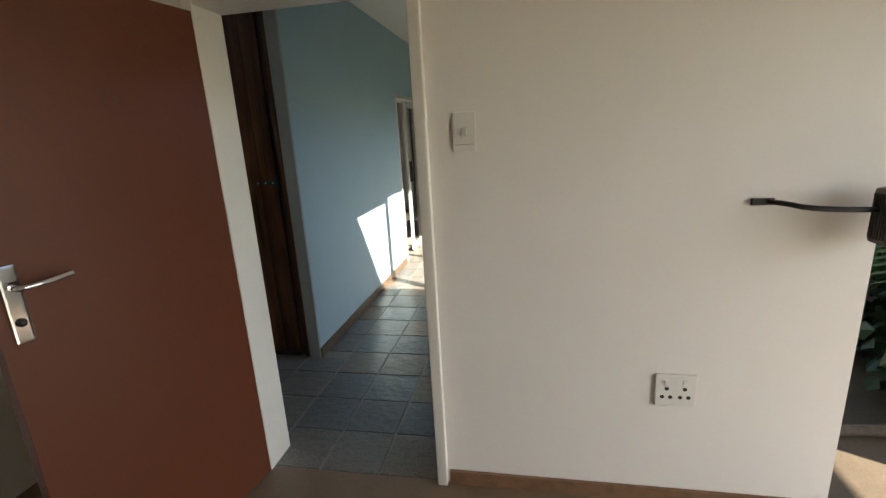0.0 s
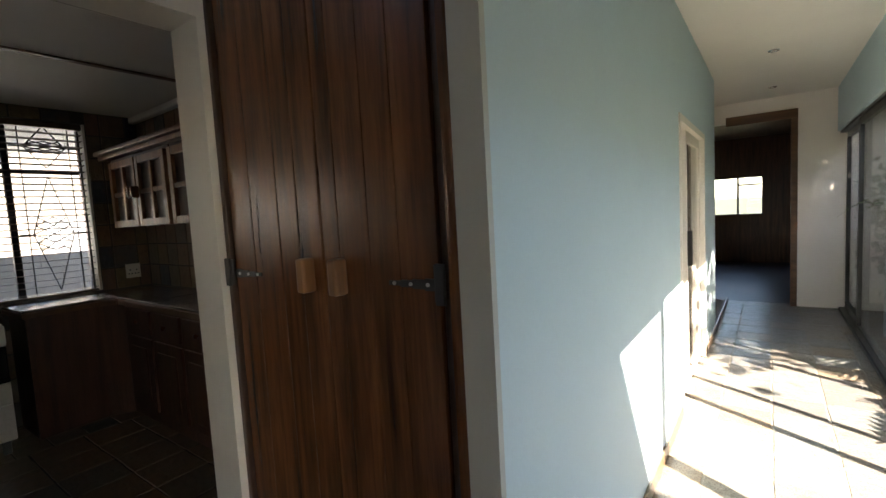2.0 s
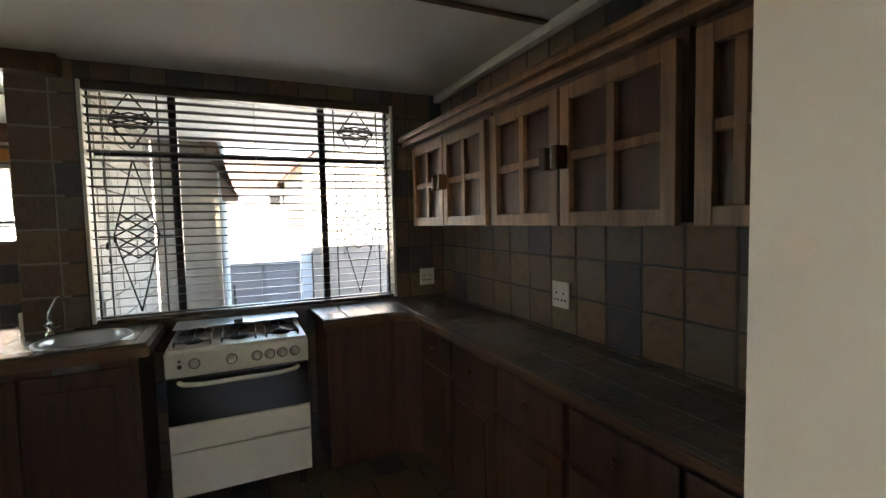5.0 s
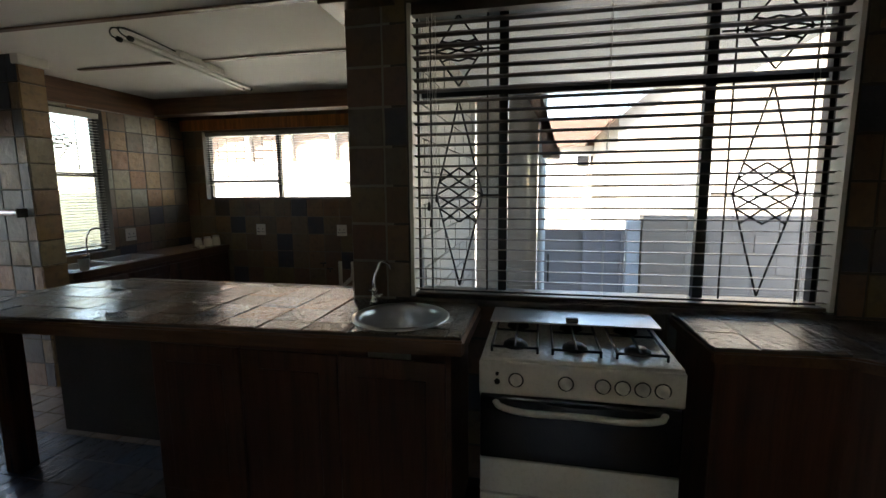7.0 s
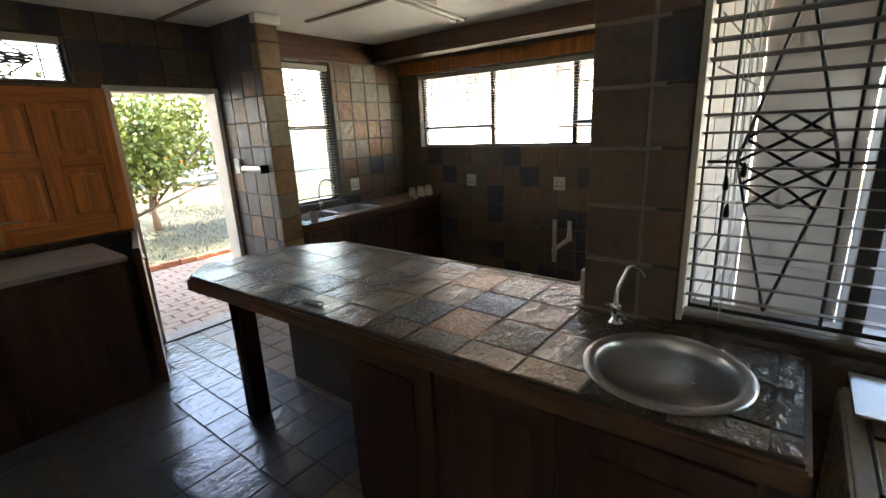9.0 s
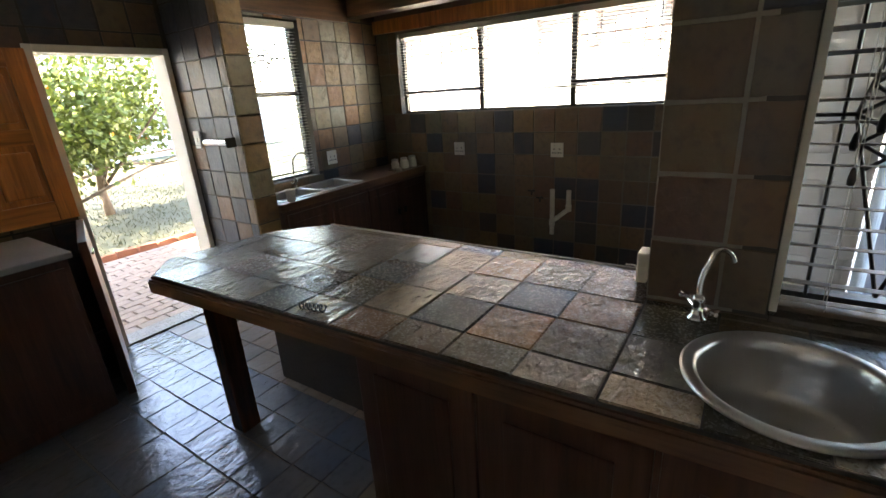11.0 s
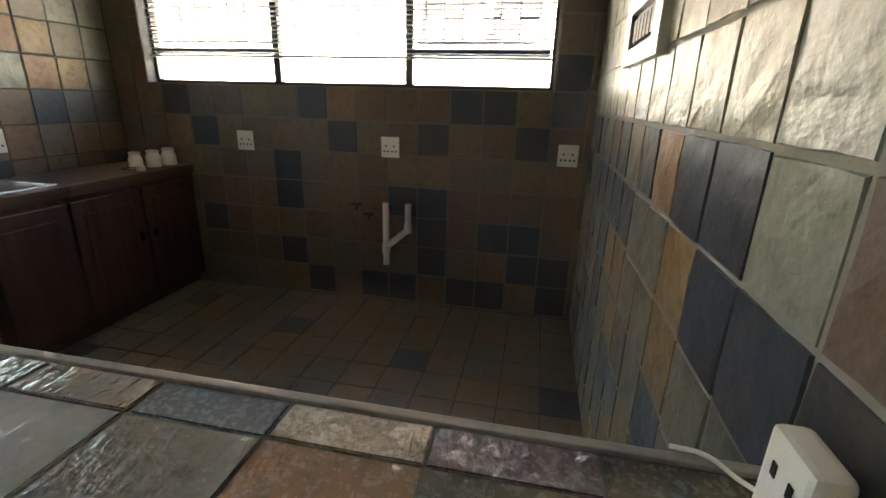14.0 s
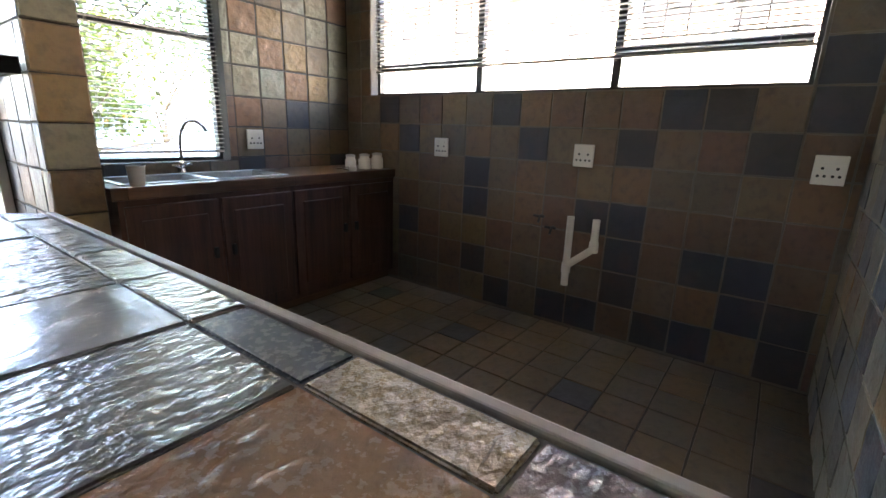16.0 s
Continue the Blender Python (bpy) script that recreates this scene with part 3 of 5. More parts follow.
for part in ([(-0.135, -0.302), (-0.135, -1.952), (0.088, -2.165), (0.582, -2.25), (0.725, -2.092), (0.645, -0.302)], [(0.095, -0.300), (0.645, -0.300), (0.618, 0.348), (0.095, 0.348)]):
    gr = put(slab("grout_bed", part, C - 0.0135, C - 0.004, GROUT, isl, 0), inv)
    bpy.context.view_layer.update()
    disc_cut(gr, 0.19)
bod = put(box("body", 0.105, 0.56, -1.12, 0.30, 0.0, C - 0.075, LOW_WOOD, isl, 0.004), inv)
bpy.context.view_layer.update()
disc_cut(bod, 0.19)
put(box("back_support", -0.10, 0.10, -2.30, -0.305, 0.0, C - 0.075, GROUT, isl, 0.004), inv)
put(box("leg", 0.43, 0.53, -2.16, -2.06, 0.0, C - 0.075, DARK_WOOD, isl, 0.008), inv)
for y in (-1.10, -0.635, -0.17):
    d = put(box("door", 0.562, 0.58, y, y + 0.45, 0.10, 0.82, LOW_WOOD, isl, 0.005), inv)
    boxes("panel", [(0.581, 0.59, y + 0.08, y + 0.37, 0.18, 0.74)], LOW_WOOD, isl, 0.004).matrix_parent_inverse = inv

bowl = empty("round_sink", (*SINK, C), label="round stainless steel sink bowl set in slate", category="sink")
lathe("bowl", [(0.214, 0.002), (0.215, 0.007), (0.208, 0.011), (0.190, 0.010), (0.183, 0.007), (0.178, 0.0), (0.176, -0.03), (0.172, -0.13), (0.152, -0.155), (0.10, -0.165), (0.03, -0.168), (0.028, -0.172), (0.0005, -0.172)], STEEL, bowl, 48)
lathe("drain", [(0.034, -0.166), (0.033, -0.163), (0.022, -0.164), (0.018, -0.168), (0.0005, -0.168)], CHROME, bowl, 20)


def tap(name, at, turn, h, reach, label):
    t = empty(name, at, label=label, category="tap")
    t.rotation_euler = (0, 0, radians(turn))
    lathe("base", [(0.0005, 0), (0.026, 0), (0.026, 0.008), (0.016, 0.016), (0.013, 0.05), (0.018, 0.06), (0.013, 0.075), (0.0005, 0.078)], CHROME, t, 16)
    tube("spout", [(0, 0, 0.06), (0, 0, h * 0.6), (0.02, 0, h * 0.85), (reach * 0.45, 0, h), (reach * 0.85, 0, h * 0.93), (reach, 0, h * 0.82)], 0.0085, CHROME, t)
    for s in (-1, 1):
        rods("handle", [((0, s * 0.01, 0.035), (0, s * 0.055, 0.045)), ((-0.02, s * 0.055, 0.05), (0.02, s * 0.055, 0.05)), ((0, s * 0.055 - 0.02, 0.05), (0, s * 0.055 + 0.02, 0.05))], 0.006, CHROME, t, 8)
    return t


tap("island_tap", (0.17, -0.16, C), 128, 0.2, 0.085, "slim chrome swan-neck tap beside the round sink")
spring = empty("coil_spring", (0.63, -1.21, C + 0.012), label="small black wire coil lying on the island", category="coil")
spring.rotation_euler = (0, 0, radians(100))
tube("coil", [(0.004 * i - 0.05, 0.011 * math.cos(i * 1.571), 0.011 * math.sin(i * 1.571)) for i in range(26)], 0.0026, BLACK, spring)
tube("white_cable", [(-0.155, -0.42, C + 0.006), (-0.14, -0.385, C + 0.012), (-0.115, -0.36, C + 0.008), (-0.08, -0.345, C + 0.02)], 0.003, PLASTIC)
tagged(bpy.data.objects["white_cable"], "short white cable lying at the end of the island", "cable")

ad = empty("plug_adaptor", (-0.05, -0.325, C + 0.001), label="white plastic plug adaptor standing against the pillar", category="adaptor")
box("case", -0.04, 0.035, -0.035, 0.0, 0.0, 0.105, PLASTIC, ad, 0.008)
boxes("slot", [(-0.02, -0.012, -0.0365, -0.0352, 0.06, 0.075), (0.008, 0.016, -0.0365, -0.0352, 0.06, 0.075)], BLACK, ad)

put(boxes("edge_strip", [(-0.150, -0.134, -1.945, -0.306, C - 0.03, C + 0.003)], plain("worn_edge_strip", (0.30, 0.27, 0.25), 0.4), isl, 0.003), Matrix.Translation((-0.3, 0.9, 0)))

# ---- right-hand counter, wall cabinets ----
cnt = empty("corner_counter", (0.6, 2.0, 0), label="L-shaped slate-topped counter over dark wooden cupboards", category="counter")
inv = Matrix.Translation((-0.6, -2.0, 0))
put(slab("top", [(0.094, 1.215), (0.57, 1.235), (0.545, 1.665), (0.62, 1.79), (2.97, 1.80), (2.97, 2.245), (0.094, 2.245)], C - 0.06, C - 0.014, DARK_WOOD_X, cnt, 0.008), inv)
put(slab("body", [(0.1, 1.25), (0.53, 1.26), (0.51, 1.70), (0.60, 1.84), (2.96, 1.84), (2.96, 2.24), (0.1, 2.24)], 0.0, C - 0.06, LOW_WOOD, cnt, 0.003), inv)
for part in ([(0.095, 1.218), (0.567, 1.238), (0.543, 1.667), (0.56, 1.80), (0.095, 1.80)], [(0.095, 1.80), (2.967, 1.80), (2.967, 2.243), (0.095, 2.243)]):
    put(slab("grout_bed", part, C - 0.0135, C - 0.004, GROUT, cnt, 0), inv)
for i, x in enumerate((0.66, 1.13, 1.60, 2.07, 2.52)):
    w = 0.43
    put(box("drawer", x, x + w, 1.818, 1.838, 0.68, 0.86, LOW_WOOD, cnt, 0.006), inv)
    put(box("door", x, x + w, 1.818, 1.838, 0.10, 0.65, LOW_WOOD, cnt, 0.006), inv)
    put(box("panel", x + 0.07, x + w - 0.07, 1.806, 1.817, 0.17, 0.58, LOW_WOOD, cnt, 0.006), inv)
    k = lathe("knob", [(0.0005, 0.022), (0.014, 0.02), (0.016, 0.012), (0.007, 0.006), (0.009, 0.0)], DARK_WOOD, cnt, 12)
    k.matrix_parent_inverse = inv @ Matrix.Translation((x + w / 2, 1.818, 0.77)) @ pose(0, 0, 0, 90)


def wall_cabinet(x0, x1):
    """A pair of wall-cabinet doors in heavy frames with four sunk panels each and block handles."""
    c = empty("wall_cabinet", ((x0 + x1) / 2, 2.25, 1.5), label="dark wooden wall cabinet with crossed four-panel doors", category="cabinet", group="wall cabinets")
    inv = Matrix.Translation((-(x0 + x1) / 2, -2.25, -1.5))
    put(box("body", x0, x1, 1.985, 2.245, 1.50, 2.06, LOW_WOOD, c, 0.004), inv)
    xm = (x0 + x1) / 2
    for a, b, hx in ((x0 + 0.02, xm - 0.008, xm - 0.035), (xm + 0.008, x1 - 0.02, xm + 0.035)):
        s = 0.052
        put(boxes("door", [(a, a + s, 1.955, 1.984, 1.49, 2.03), (b - s, b, 1.955, 1.984, 1.49, 2.03), (a + s, b - s, 1.956, 1.984, 1.49, 1.545), (a + s, b - s, 1.956, 1.984, 1.975, 2.03),
                           ((a + b) / 2 - 0.017, (a + b) / 2 + 0.017, 1.960, 1.984, 1.545, 1.975), (a + s, (a + b) / 2 - 0.017, 1.962, 1.984, 1.743, 1.777), ((a + b) / 2 + 0.017, b - s, 1.962, 1.984, 1.743, 1.777)], CAB_WOOD, c, 0.004), inv)
        put(box("handle", hx - 0.02, hx + 0.02, 1.90, 1.954, 1.71, 1.80, DARK_WOOD, c, 0.006), inv)
    return c


for a, b in ((0.22, 1.29), (1.31, 2.39), (2.41, 2.95)):
    wall_cabinet(a, b)
cor = boxes("cabinet_cornice", [(0.10, 2.95, 1.93, 2.245, 2.062, 2.10), (0.10, 2.95, 1.90, 1.965, 2.10, 2.135)], CAB_WOOD, None, 0.01)
tagged(cor, "moulded dark wooden cornice along the wall cabinets", "cornice")

# ---- stove ----
st = empty("gas_stove", (0.35, 0.775, 0), label="white free-standing gas stove with a dark oven door", category="stove")
inv = Matrix.Translation((-0.35, -0.775, 0))
Y0, Y1, XF = 0.425, 1.13, 0.64
put(box("body", 0.11, XF, Y0, Y1, 0.10, 0.875, ENAMEL, st, 0.008), inv)
put(boxes("foot", [(0.15, 0.19, Y0 + 0.03, Y0 + 0.07, 0, 0.10), (0.15, 0.19, Y1 - 0.07, Y1 - 0.03, 0, 0.10), (XF - 0.09, XF - 0.05, Y0 + 0.03, Y0 + 0.07, 0, 0.10), (XF - 0.09, XF - 0.05, Y1 - 0.07, Y1 - 0.03, 0, 0.10)], BLACK, st), inv)
put(box("control_panel", XF, XF + 0.03, Y0, Y1, 0.755, 0.88, ENAMEL, st, 0.008), inv)
put(box("hob", 0.13, XF + 0.02, Y0 + 0.006, Y1 - 0.006, 0.876, 0.892, ENAMEL, st, 0.005), inv)
put(box("oven_door", XF, XF + 0.026, Y0 + 0.004, Y1 - 0.004, 0.50, 0.745, OVEN, st, 0.006), inv)
put(box("door_panel", XF, XF + 0.026, Y0 + 0.004, Y1 - 0.004, 0.36, 0.495, ENAMEL, st, 0.006), inv)
put(box("drawer", XF, XF + 0.024, Y0 + 0.004, Y1 - 0.004, 0.12, 0.350, ENAMEL, st, 0.008), inv)
tube("handle", [(XF + 0.02, Y0 + 0.06, 0.722), (XF + 0.06, Y0 + 0.085, 0.722), (XF + 0.07, 0.775, 0.715), (XF + 0.06, Y1 - 0.085, 0.722), (XF + 0.02, Y1 - 0.06, 0.722)], 0.012, ENAMEL, st).matrix_parent_inverse = inv
for i, y in enumerate((0.56, 0.735, 0.86, 0.925, 0.99, 1.055)):
    k = lathe("knob", [(0.0005, 0.030), (0.012, 0.030), (0.015, 0.024), (0.017, 0.008), (0.022, 0.0)], PLASTIC, st, 18)
    k.matrix_parent_inverse = inv @ Matrix.Translation((XF + 0.03, y, 0.815)) @ pose(0, 0, 0, 0, 90)
    k2 = lathe("dial_ring", [(0.028, 0.0005), (0.028, 0.002), (0.023, 0.002)], BLACK, st, 18)
    k2.matrix_parent_inverse = inv @ Matrix.Translation((XF + 0.0295, y, 0.815)) @ pose(0, 0, 0, 0, 90)
for z, r in ((0.835, 0.007), (0.805, 0.011)):
    k = lathe("button", [(0.0005, 0.008), (r * 0.8, 0.008), (r, 0.0)], BLACK, st, 12)
    k.matrix_parent_inverse = inv @ Matrix.Translation((XF + 0.03, 0.492, z)) @ pose(0, 0, 0, 0, 90)
for y in (0.55, 0.775, 1.0):
    for x in (0.27, 0.52):
        lathe("burner", [(0.0005, 0.022), (0.03, 0.022), (0.035, 0.016), (0.045, 0.012), (0.048, 0.0)], BLACK, st, 20, (x - 0.35, y - 0.775, 0.892))
    g = [((x0, y - 0.085, 0.914), (x0, y + 0.085, 0.914)) for x0 in (0.20, 0.395, 0.60)] + [((0.20, y + d, 0.914), (0.60, y + d, 0.914)) for d in (-0.085, 0, 0.085)] + [((x0, y + d, 0.893), (x0, y + d, 0.914)) for x0 in (0.20, 0.60) for d in (-0.085, 0.085)]
    rods("grate", g, 0.005, BLACK, st, 6).matrix_parent_inverse = inv
put(box("lid", 0.14, 0.36, Y0 + 0.01, Y1 - 0.01, 0.934, 0.942, STEEL, st, 0.002), inv)
put(box("lid_catch", 0.325, 0.355, 0.75, 0.80, 0.943, 0.962, BLACK, st, 0.006), inv)
put(boxes("lid_hinge", [(0.12, 0.16, Y0 + 0.04, Y0 + 0.08, 0.892, 0.94), (0.12, 0.16, Y1 - 0.08, Y1 - 0.04, 0.892, 0.94)], BLACK, st), inv)


# ---- cupboard beside the kitchen opening ----
cup = empty("built_in_cupboard", (3.75, 1.32, 0), label="tall dark plank-door cupboard with block handles, closed", category="cupboard")
inv = Matrix.Translation((-3.75, -1.32, 0))
put(box("body", 3.175, 4.095, 1.385, 2.255, 0.0, HC - 0.004, DARK_WOOD, cup), inv)
put(boxes("frame", [(3.172, 3.198, 1.325, 1.384, 0, HC - 0.004), (4.116, 4.158, 1.352, 1.384, 0, HC - 0.004), (3.198, 4.165, 1.325, 1.384, 2.42, HC - 0.004), (3.198, 4.113, 1.33, 1.384, 0.0, 0.03)], STILE, cup, 0.005), inv)
put(box("edge_moulding", 4.158, 4.198, 1.312, 1.384, 0, HC - 0.004, CUP_WOOD, cup, 0.014), inv)
for a, b, seams in ((3.202, 3.688, (0.13, 0.15, 0.1, 0.106)), (3.694, 4.114, (0.07, 0.12, 0.105, 0.125))):
    d = put(box("door", a, b, 1.358, 1.382, 0.035, 2.415, DARK_WOOD, cup, 0.003), inv)
    x = a
    for w in seams:
        box("plank", x + 0.001, x + w - 0.001, 1.340, 1.357, 0.035, 2.415, CUP_WOOD, d, 0.0035)
        x += w
for x in (3.635, 3.776):
    bm = bmesh.new()
    add_box(bm, x - 0.017, x + 0.017, 1.290, 1.339, 1.248, 1.352, 0.009)
    put(mesh_object("handle", bm, HANDLE_WOOD, cup), inv)
for s, x in ((1, 3.21), (-1, 4.114)):
    bm = bmesh.new()
    add_box(bm, x - s * 0.032, x - s * 0.006, 1.312, 1.325, 1.245, 1.345, 0.003)
    add_rod(bm, (x - s * 0.003, 1.328, 1.25), (x - s * 0.003, 1.328, 1.34), 0.008, 10)
    for k in range(4):
        add_box(bm, x + s * 0.04 * k, x + s * 0.04 * (k + 1), 1.334, 1.338, 1.29 - 0.015 + 0.003 * k, 1.29 + 0.015 - 0.003 * k)
    put(mesh_object("strap_hinge", bm, BLACK, cup), inv)
    for k in range(3):
        put(rods("screw", [((x + s * (0.03 + 0.055 * k), 1.335, 1.29), (x + s * (0.03 + 0.055 * k), 1.330, 1.29))], 0.005, STEEL, cup, 10), inv)

# ---- the first doorway ----
fr = boxes("door_frame", [(4.50, 4.545, 0.19, 0.37, 0, 2.12), (5.375, 5.42, 0.19, 0.37, 0, 2.12), (4.545, 5.375, 0.19, 0.37, 2.075, 2.12)], TRIM, None, 0.006)
tagged(fr, "white painted door frame, chipped at its foot", "door frame", kind="structure")
dr = empty("brown_door", (4.53, 0.18, 0), label="flush red-brown painted door with chrome lever, standing open", category="door")
dr.rotation_euler = (0, 0, math.atan2(-0.81, -0.13))
box("leaf", 0.0, 0.82, -0.02, 0.02, 0.012, 2.05, RED_DOOR, dr, 0.003)
box("plate", 0.745, 0.79, 0.021, 0.029, 1.06, 1.28, CHROME, dr, 0.006)
tube("lever", [(0.768, 0.03, 1.22), (0.768, 0.065, 1.22), (0.74, 0.075, 1.22), (0.64, 0.07, 1.225)], 0.009, CHROME, dr)
lathe("keyhole", [(0.012, 0.004), (0.011, 0.0), (0.0005, 0.0)], BLACK, dr, 12).matrix_parent_inverse = pose(0.768, 0.031, 1.12, -90)
strike = boxes("strike_plate", [(5.371, 5.374, 0.25, 0.28, 1.00, 1.16)], BLACK)
tagged(strike, "black metal strike plate in the door frame", "strike plate")


def plate(name, at, normal, w, h, kind_of):
    """A white wall plate: a rocker switch or a three-pin socket with its switches."""
    s = empty(name, at, label="white plastic wall socket plate" if kind_of == "socket" else "white plastic rocker light switch", category=kind_of, group="sockets" if kind_of == "socket" else "switches")
    s.rotation_euler = (0, 0, {"+x": math.pi / 2, "-y": 0.0, "+y": math.pi}[normal])
    box("cover", -w / 2, w / 2, -0.012, 0.0, -h / 2, h / 2, PLASTIC, s, 0.004)
    if kind_of == "switch":
        box("rocker", -w * 0.13, w * 0.13, -0.018, -0.0125, -h * 0.1, h * 0.1, PLASTIC, s, 0.002)
        boxes("groove", [(-w * 0.42, w * 0.42, -0.0128, -0.0122, -h * 0.32, -h * 0.31)], GROUT, s)
    else:
        for x in (-0.22, 0.22):
            bm = bmesh.new()
            for dx, dz in ((0, 0.06), (-0.1, -0.2), (0.1, -0.2)):
                add_rod(bm, ((x + dx) * w, -0.0125, dz * h), ((x + dx) * w, -0.0105, dz * h), 0.055 * w, 10)
            mesh_object("pin_holes", bm, BLACK, s)
            box("switch", (x - 0.06) * w, (x + 0.06) * w, -0.017, -0.0125, 0.2 * h, 0.34 * h, PLASTIC, s, 0.002)
    return s


plate("light_switch", (5.559, 0.219, 1.555), "-y", 0.084, 0.143, "switch")
plate("wall_socket", (6.35, 0.219, 0.53), "-y", 0.15, 0.138, "socket")
for y in (-2.50, -1.50, -0.43):
    plate("wall_socket", (-2.405, y, 1.048), "+x", 0.115, 0.125, "socket")
plate("wall_socket", (-1.583, -3.445, 1.063), "+y", 0.115, 0.125, "socket")
plate("wall_socket", (FACE + 0.016, 2.10, 1.10), "+x", 0.115, 0.125, "socket")
plate("wall_socket", (1.52, 2.237, 1.145), "-y", 0.12, 0.13, "socket")
plate("light_switch", (-0.363, -3.49, 1.368), "+x", 0.075, 0.125, "switch")

br = empty("wall_bracket", (6.56, 0.215, 1.27), label="black metal arm with a ribbed brown block at its end", category="bracket")
box("mount", -0.02, 0.05, -0.012, 0.0, -0.012, 0.012, BLACK, br, 0.003)
tube("arm", [(0.03, -0.01, 0), (0.07, -0.06, -0.002), (0.10, -0.085, -0.008), (0.33, -0.10, -0.02)], 0.009, BLACK, br)
b1 = box("block", 0.30, 0.42, -0.16, -0.06, -0.13, 0.05, plain("brown_plastic", (0.055, 0.028, 0.02), 0.4), br, 0.018)
boxes("ribs", [(0.298, 0.30, -0.15 + 0.012 * i, -0.144 + 0.012 * i, -0.11, 0.03) for i in range(7)], BLACK, br)
sk = tagged(box("baseboard", 5.43, 6.98, 0.205, 0.219, 0.0, 0.07, RUST_SLATE, None, 0.003), "rust-brown slate skirting along the white wall", "skirting", kind="structure")
sk2 = tagged(box("baseboard_blue", 4.281, 4.295, 1.31, 3.80, 0.0, 0.075, FLOOR_SLATE, None, 0.003), "dark slate skirting along the blue wall", "skirting", kind="structure")
sk3 = tagged(box("baseboard_blue_far", 4.281, 4.295, 5.24, 7.79, 0.0, 0.075, FLOOR_SLATE, None, 0.003), "dark slate skirting along the blue wall", "skirting", kind="structure")


# ---- corridor glazing ----
def sliding_panel(y0, y1, x, handle):
    p = empty("sliding_glass_door", (x, (y0 + y1) / 2, 0.03), label="glass sliding door in a dark aluminium frame", category="glass door", group="sliding glass doors")
    inv = Matrix.Translation((-x, -(y0 + y1) / 2, -0.03))
    put(boxes("frame", [(x - 0.02, x + 0.02, y0, y0 + 0.05, 0.03, 2.15), (x - 0.02, x + 0.02, y1 - 0.05, y1, 0.03, 2.15), (x - 0.02, x + 0.02, y0 + 0.05, y1 - 0.05, 0.03, 0.11), (x - 0.02, x + 0.02, y0 + 0.05, y1 - 0.05, 2.09, 2.15)], BRONZE, p, 0.003), inv)
    g = put(box("pane", x - 0.003, x + 0.003, y0 + 0.05, y1 - 0.05, 0.11, 2.09, GLASS, p), inv)
    g.visible_shadow = False
    if handle:
        put(box("handle", x - 0.06, x - 0.021, handle - 0.015, handle + 0.015, 0.95, 1.25, BLACK, p, 0.006), inv)


for a, b, x, hnd in ((0.36, 2.48, 5.535, None), (2.41, 3.9, 5.49, 2.44), (3.4, 5.1, 5.535, None), (4.76, 6.5, 5.49, 4.8), (6.42, 7.78, 5.535, None)):
    sliding_panel(a, b, x, hnd)
tagged(boxes("trim_door_track", [(5.455, 5.57, 0.35, 7.79, 0.0, 0.028), (5.455, 5.57, 0.35, 7.79, 2.152, 2.178)], BRONZE), "dark aluminium track of the sliding doors", "track", kind="structure")
bd = empty("side_door", (4.19, 4.5, 0), label="half-open aluminium sliding door in the blue wall", category="door")
inv = Matrix.Translation((-4.19, -4.5, 0))
put(boxes("frame", [(4.12, 4.29, 3.82, 3.86, 0, 2.03), (4.12, 4.29, 5.16, 5.2, 0, 2.03), (4.12, 4.29, 3.86, 5.16, 1.98, 2.03)], TRIM, bd, 0.004), inv)
put(boxes("leaf", [(4.215, 4.25, 4.35, 4.40, 0.02, 1.98), (4.215, 4.25, 5.10, 5.155, 0.02, 1.98), (4.215, 4.25, 4.40, 5.10, 0.02, 0.09), (4.215, 4.25, 4.40, 5.10, 1.9, 1.98)], TRIM, bd, 0.003), inv)
pn = put(box("pane", 4.23, 4.236, 4.40, 5.10, 0.09, 1.9, GLASS, bd), inv)
pn.visible_shadow = False
put(box("handle", 4.251, 4.285, 4.362, 4.39, 0.95, 1.22, BLACK, bd, 0.005), inv)
tagged(boxes("trim_far_doorway", [(4.281, 5.05, 7.77, 7.799, 2.40, 2.52), (4.98, 5.05, 7.77, 7.799, 0, 2.40)], DARK_WOOD_X, None, 0.004), "dark timber frame of the far doorway", "door frame", kind="structure")
for x, y in ((4.79, 5.45), (4.79, 7.1), (4.79, 3.2)):
    d = empty("downlight", (x, y, HC), label="small recessed corridor downlight, off", category="lamp", group="downlights")
    lathe("ring", [(0.025, -0.002), (0.028, -0.008), (0.042, -0.006), (0.045, 0.0)], CHROME, d, 20)
    lathe("bulb", [(0.0005, -0.004), (0.018, -0.003), (0.024, -0.0005)], PLASTIC, d, 14)

# ---- scullery: sink unit, pipes, meter box ----
SK = 0.865
un = empty("sink_unit", (-1.5, -3.2, 0), label="dark wooden sink unit under a tiled worktop", category="cabinet")
inv = Matrix.Translation((1.5, 3.2, 0))
put(box("body", -2.425, -0.60, -3.455, -2.97, 0.07, SK - 0.06, LOW_WOOD, un, 0.004), inv)
put(box("plinth", -2.42, -0.605, -3.44, -3.02, 0.0, 0.07, DARK_WOOD_X, un), inv)
put(boxes("worktop", [(-2.425, -1.53, -3.455, -2.95, SK - 0.06, SK), (-0.64, -0.575, -3.455, -2.95, SK - 0.06, SK), (-1.53, -0.64, -3.455, -3.40, SK - 0.06, SK), (-1.53, -0.64, -3.03, -2.95, SK - 0.06, SK)], DARK_WOOD_X, un, 0.006), inv)
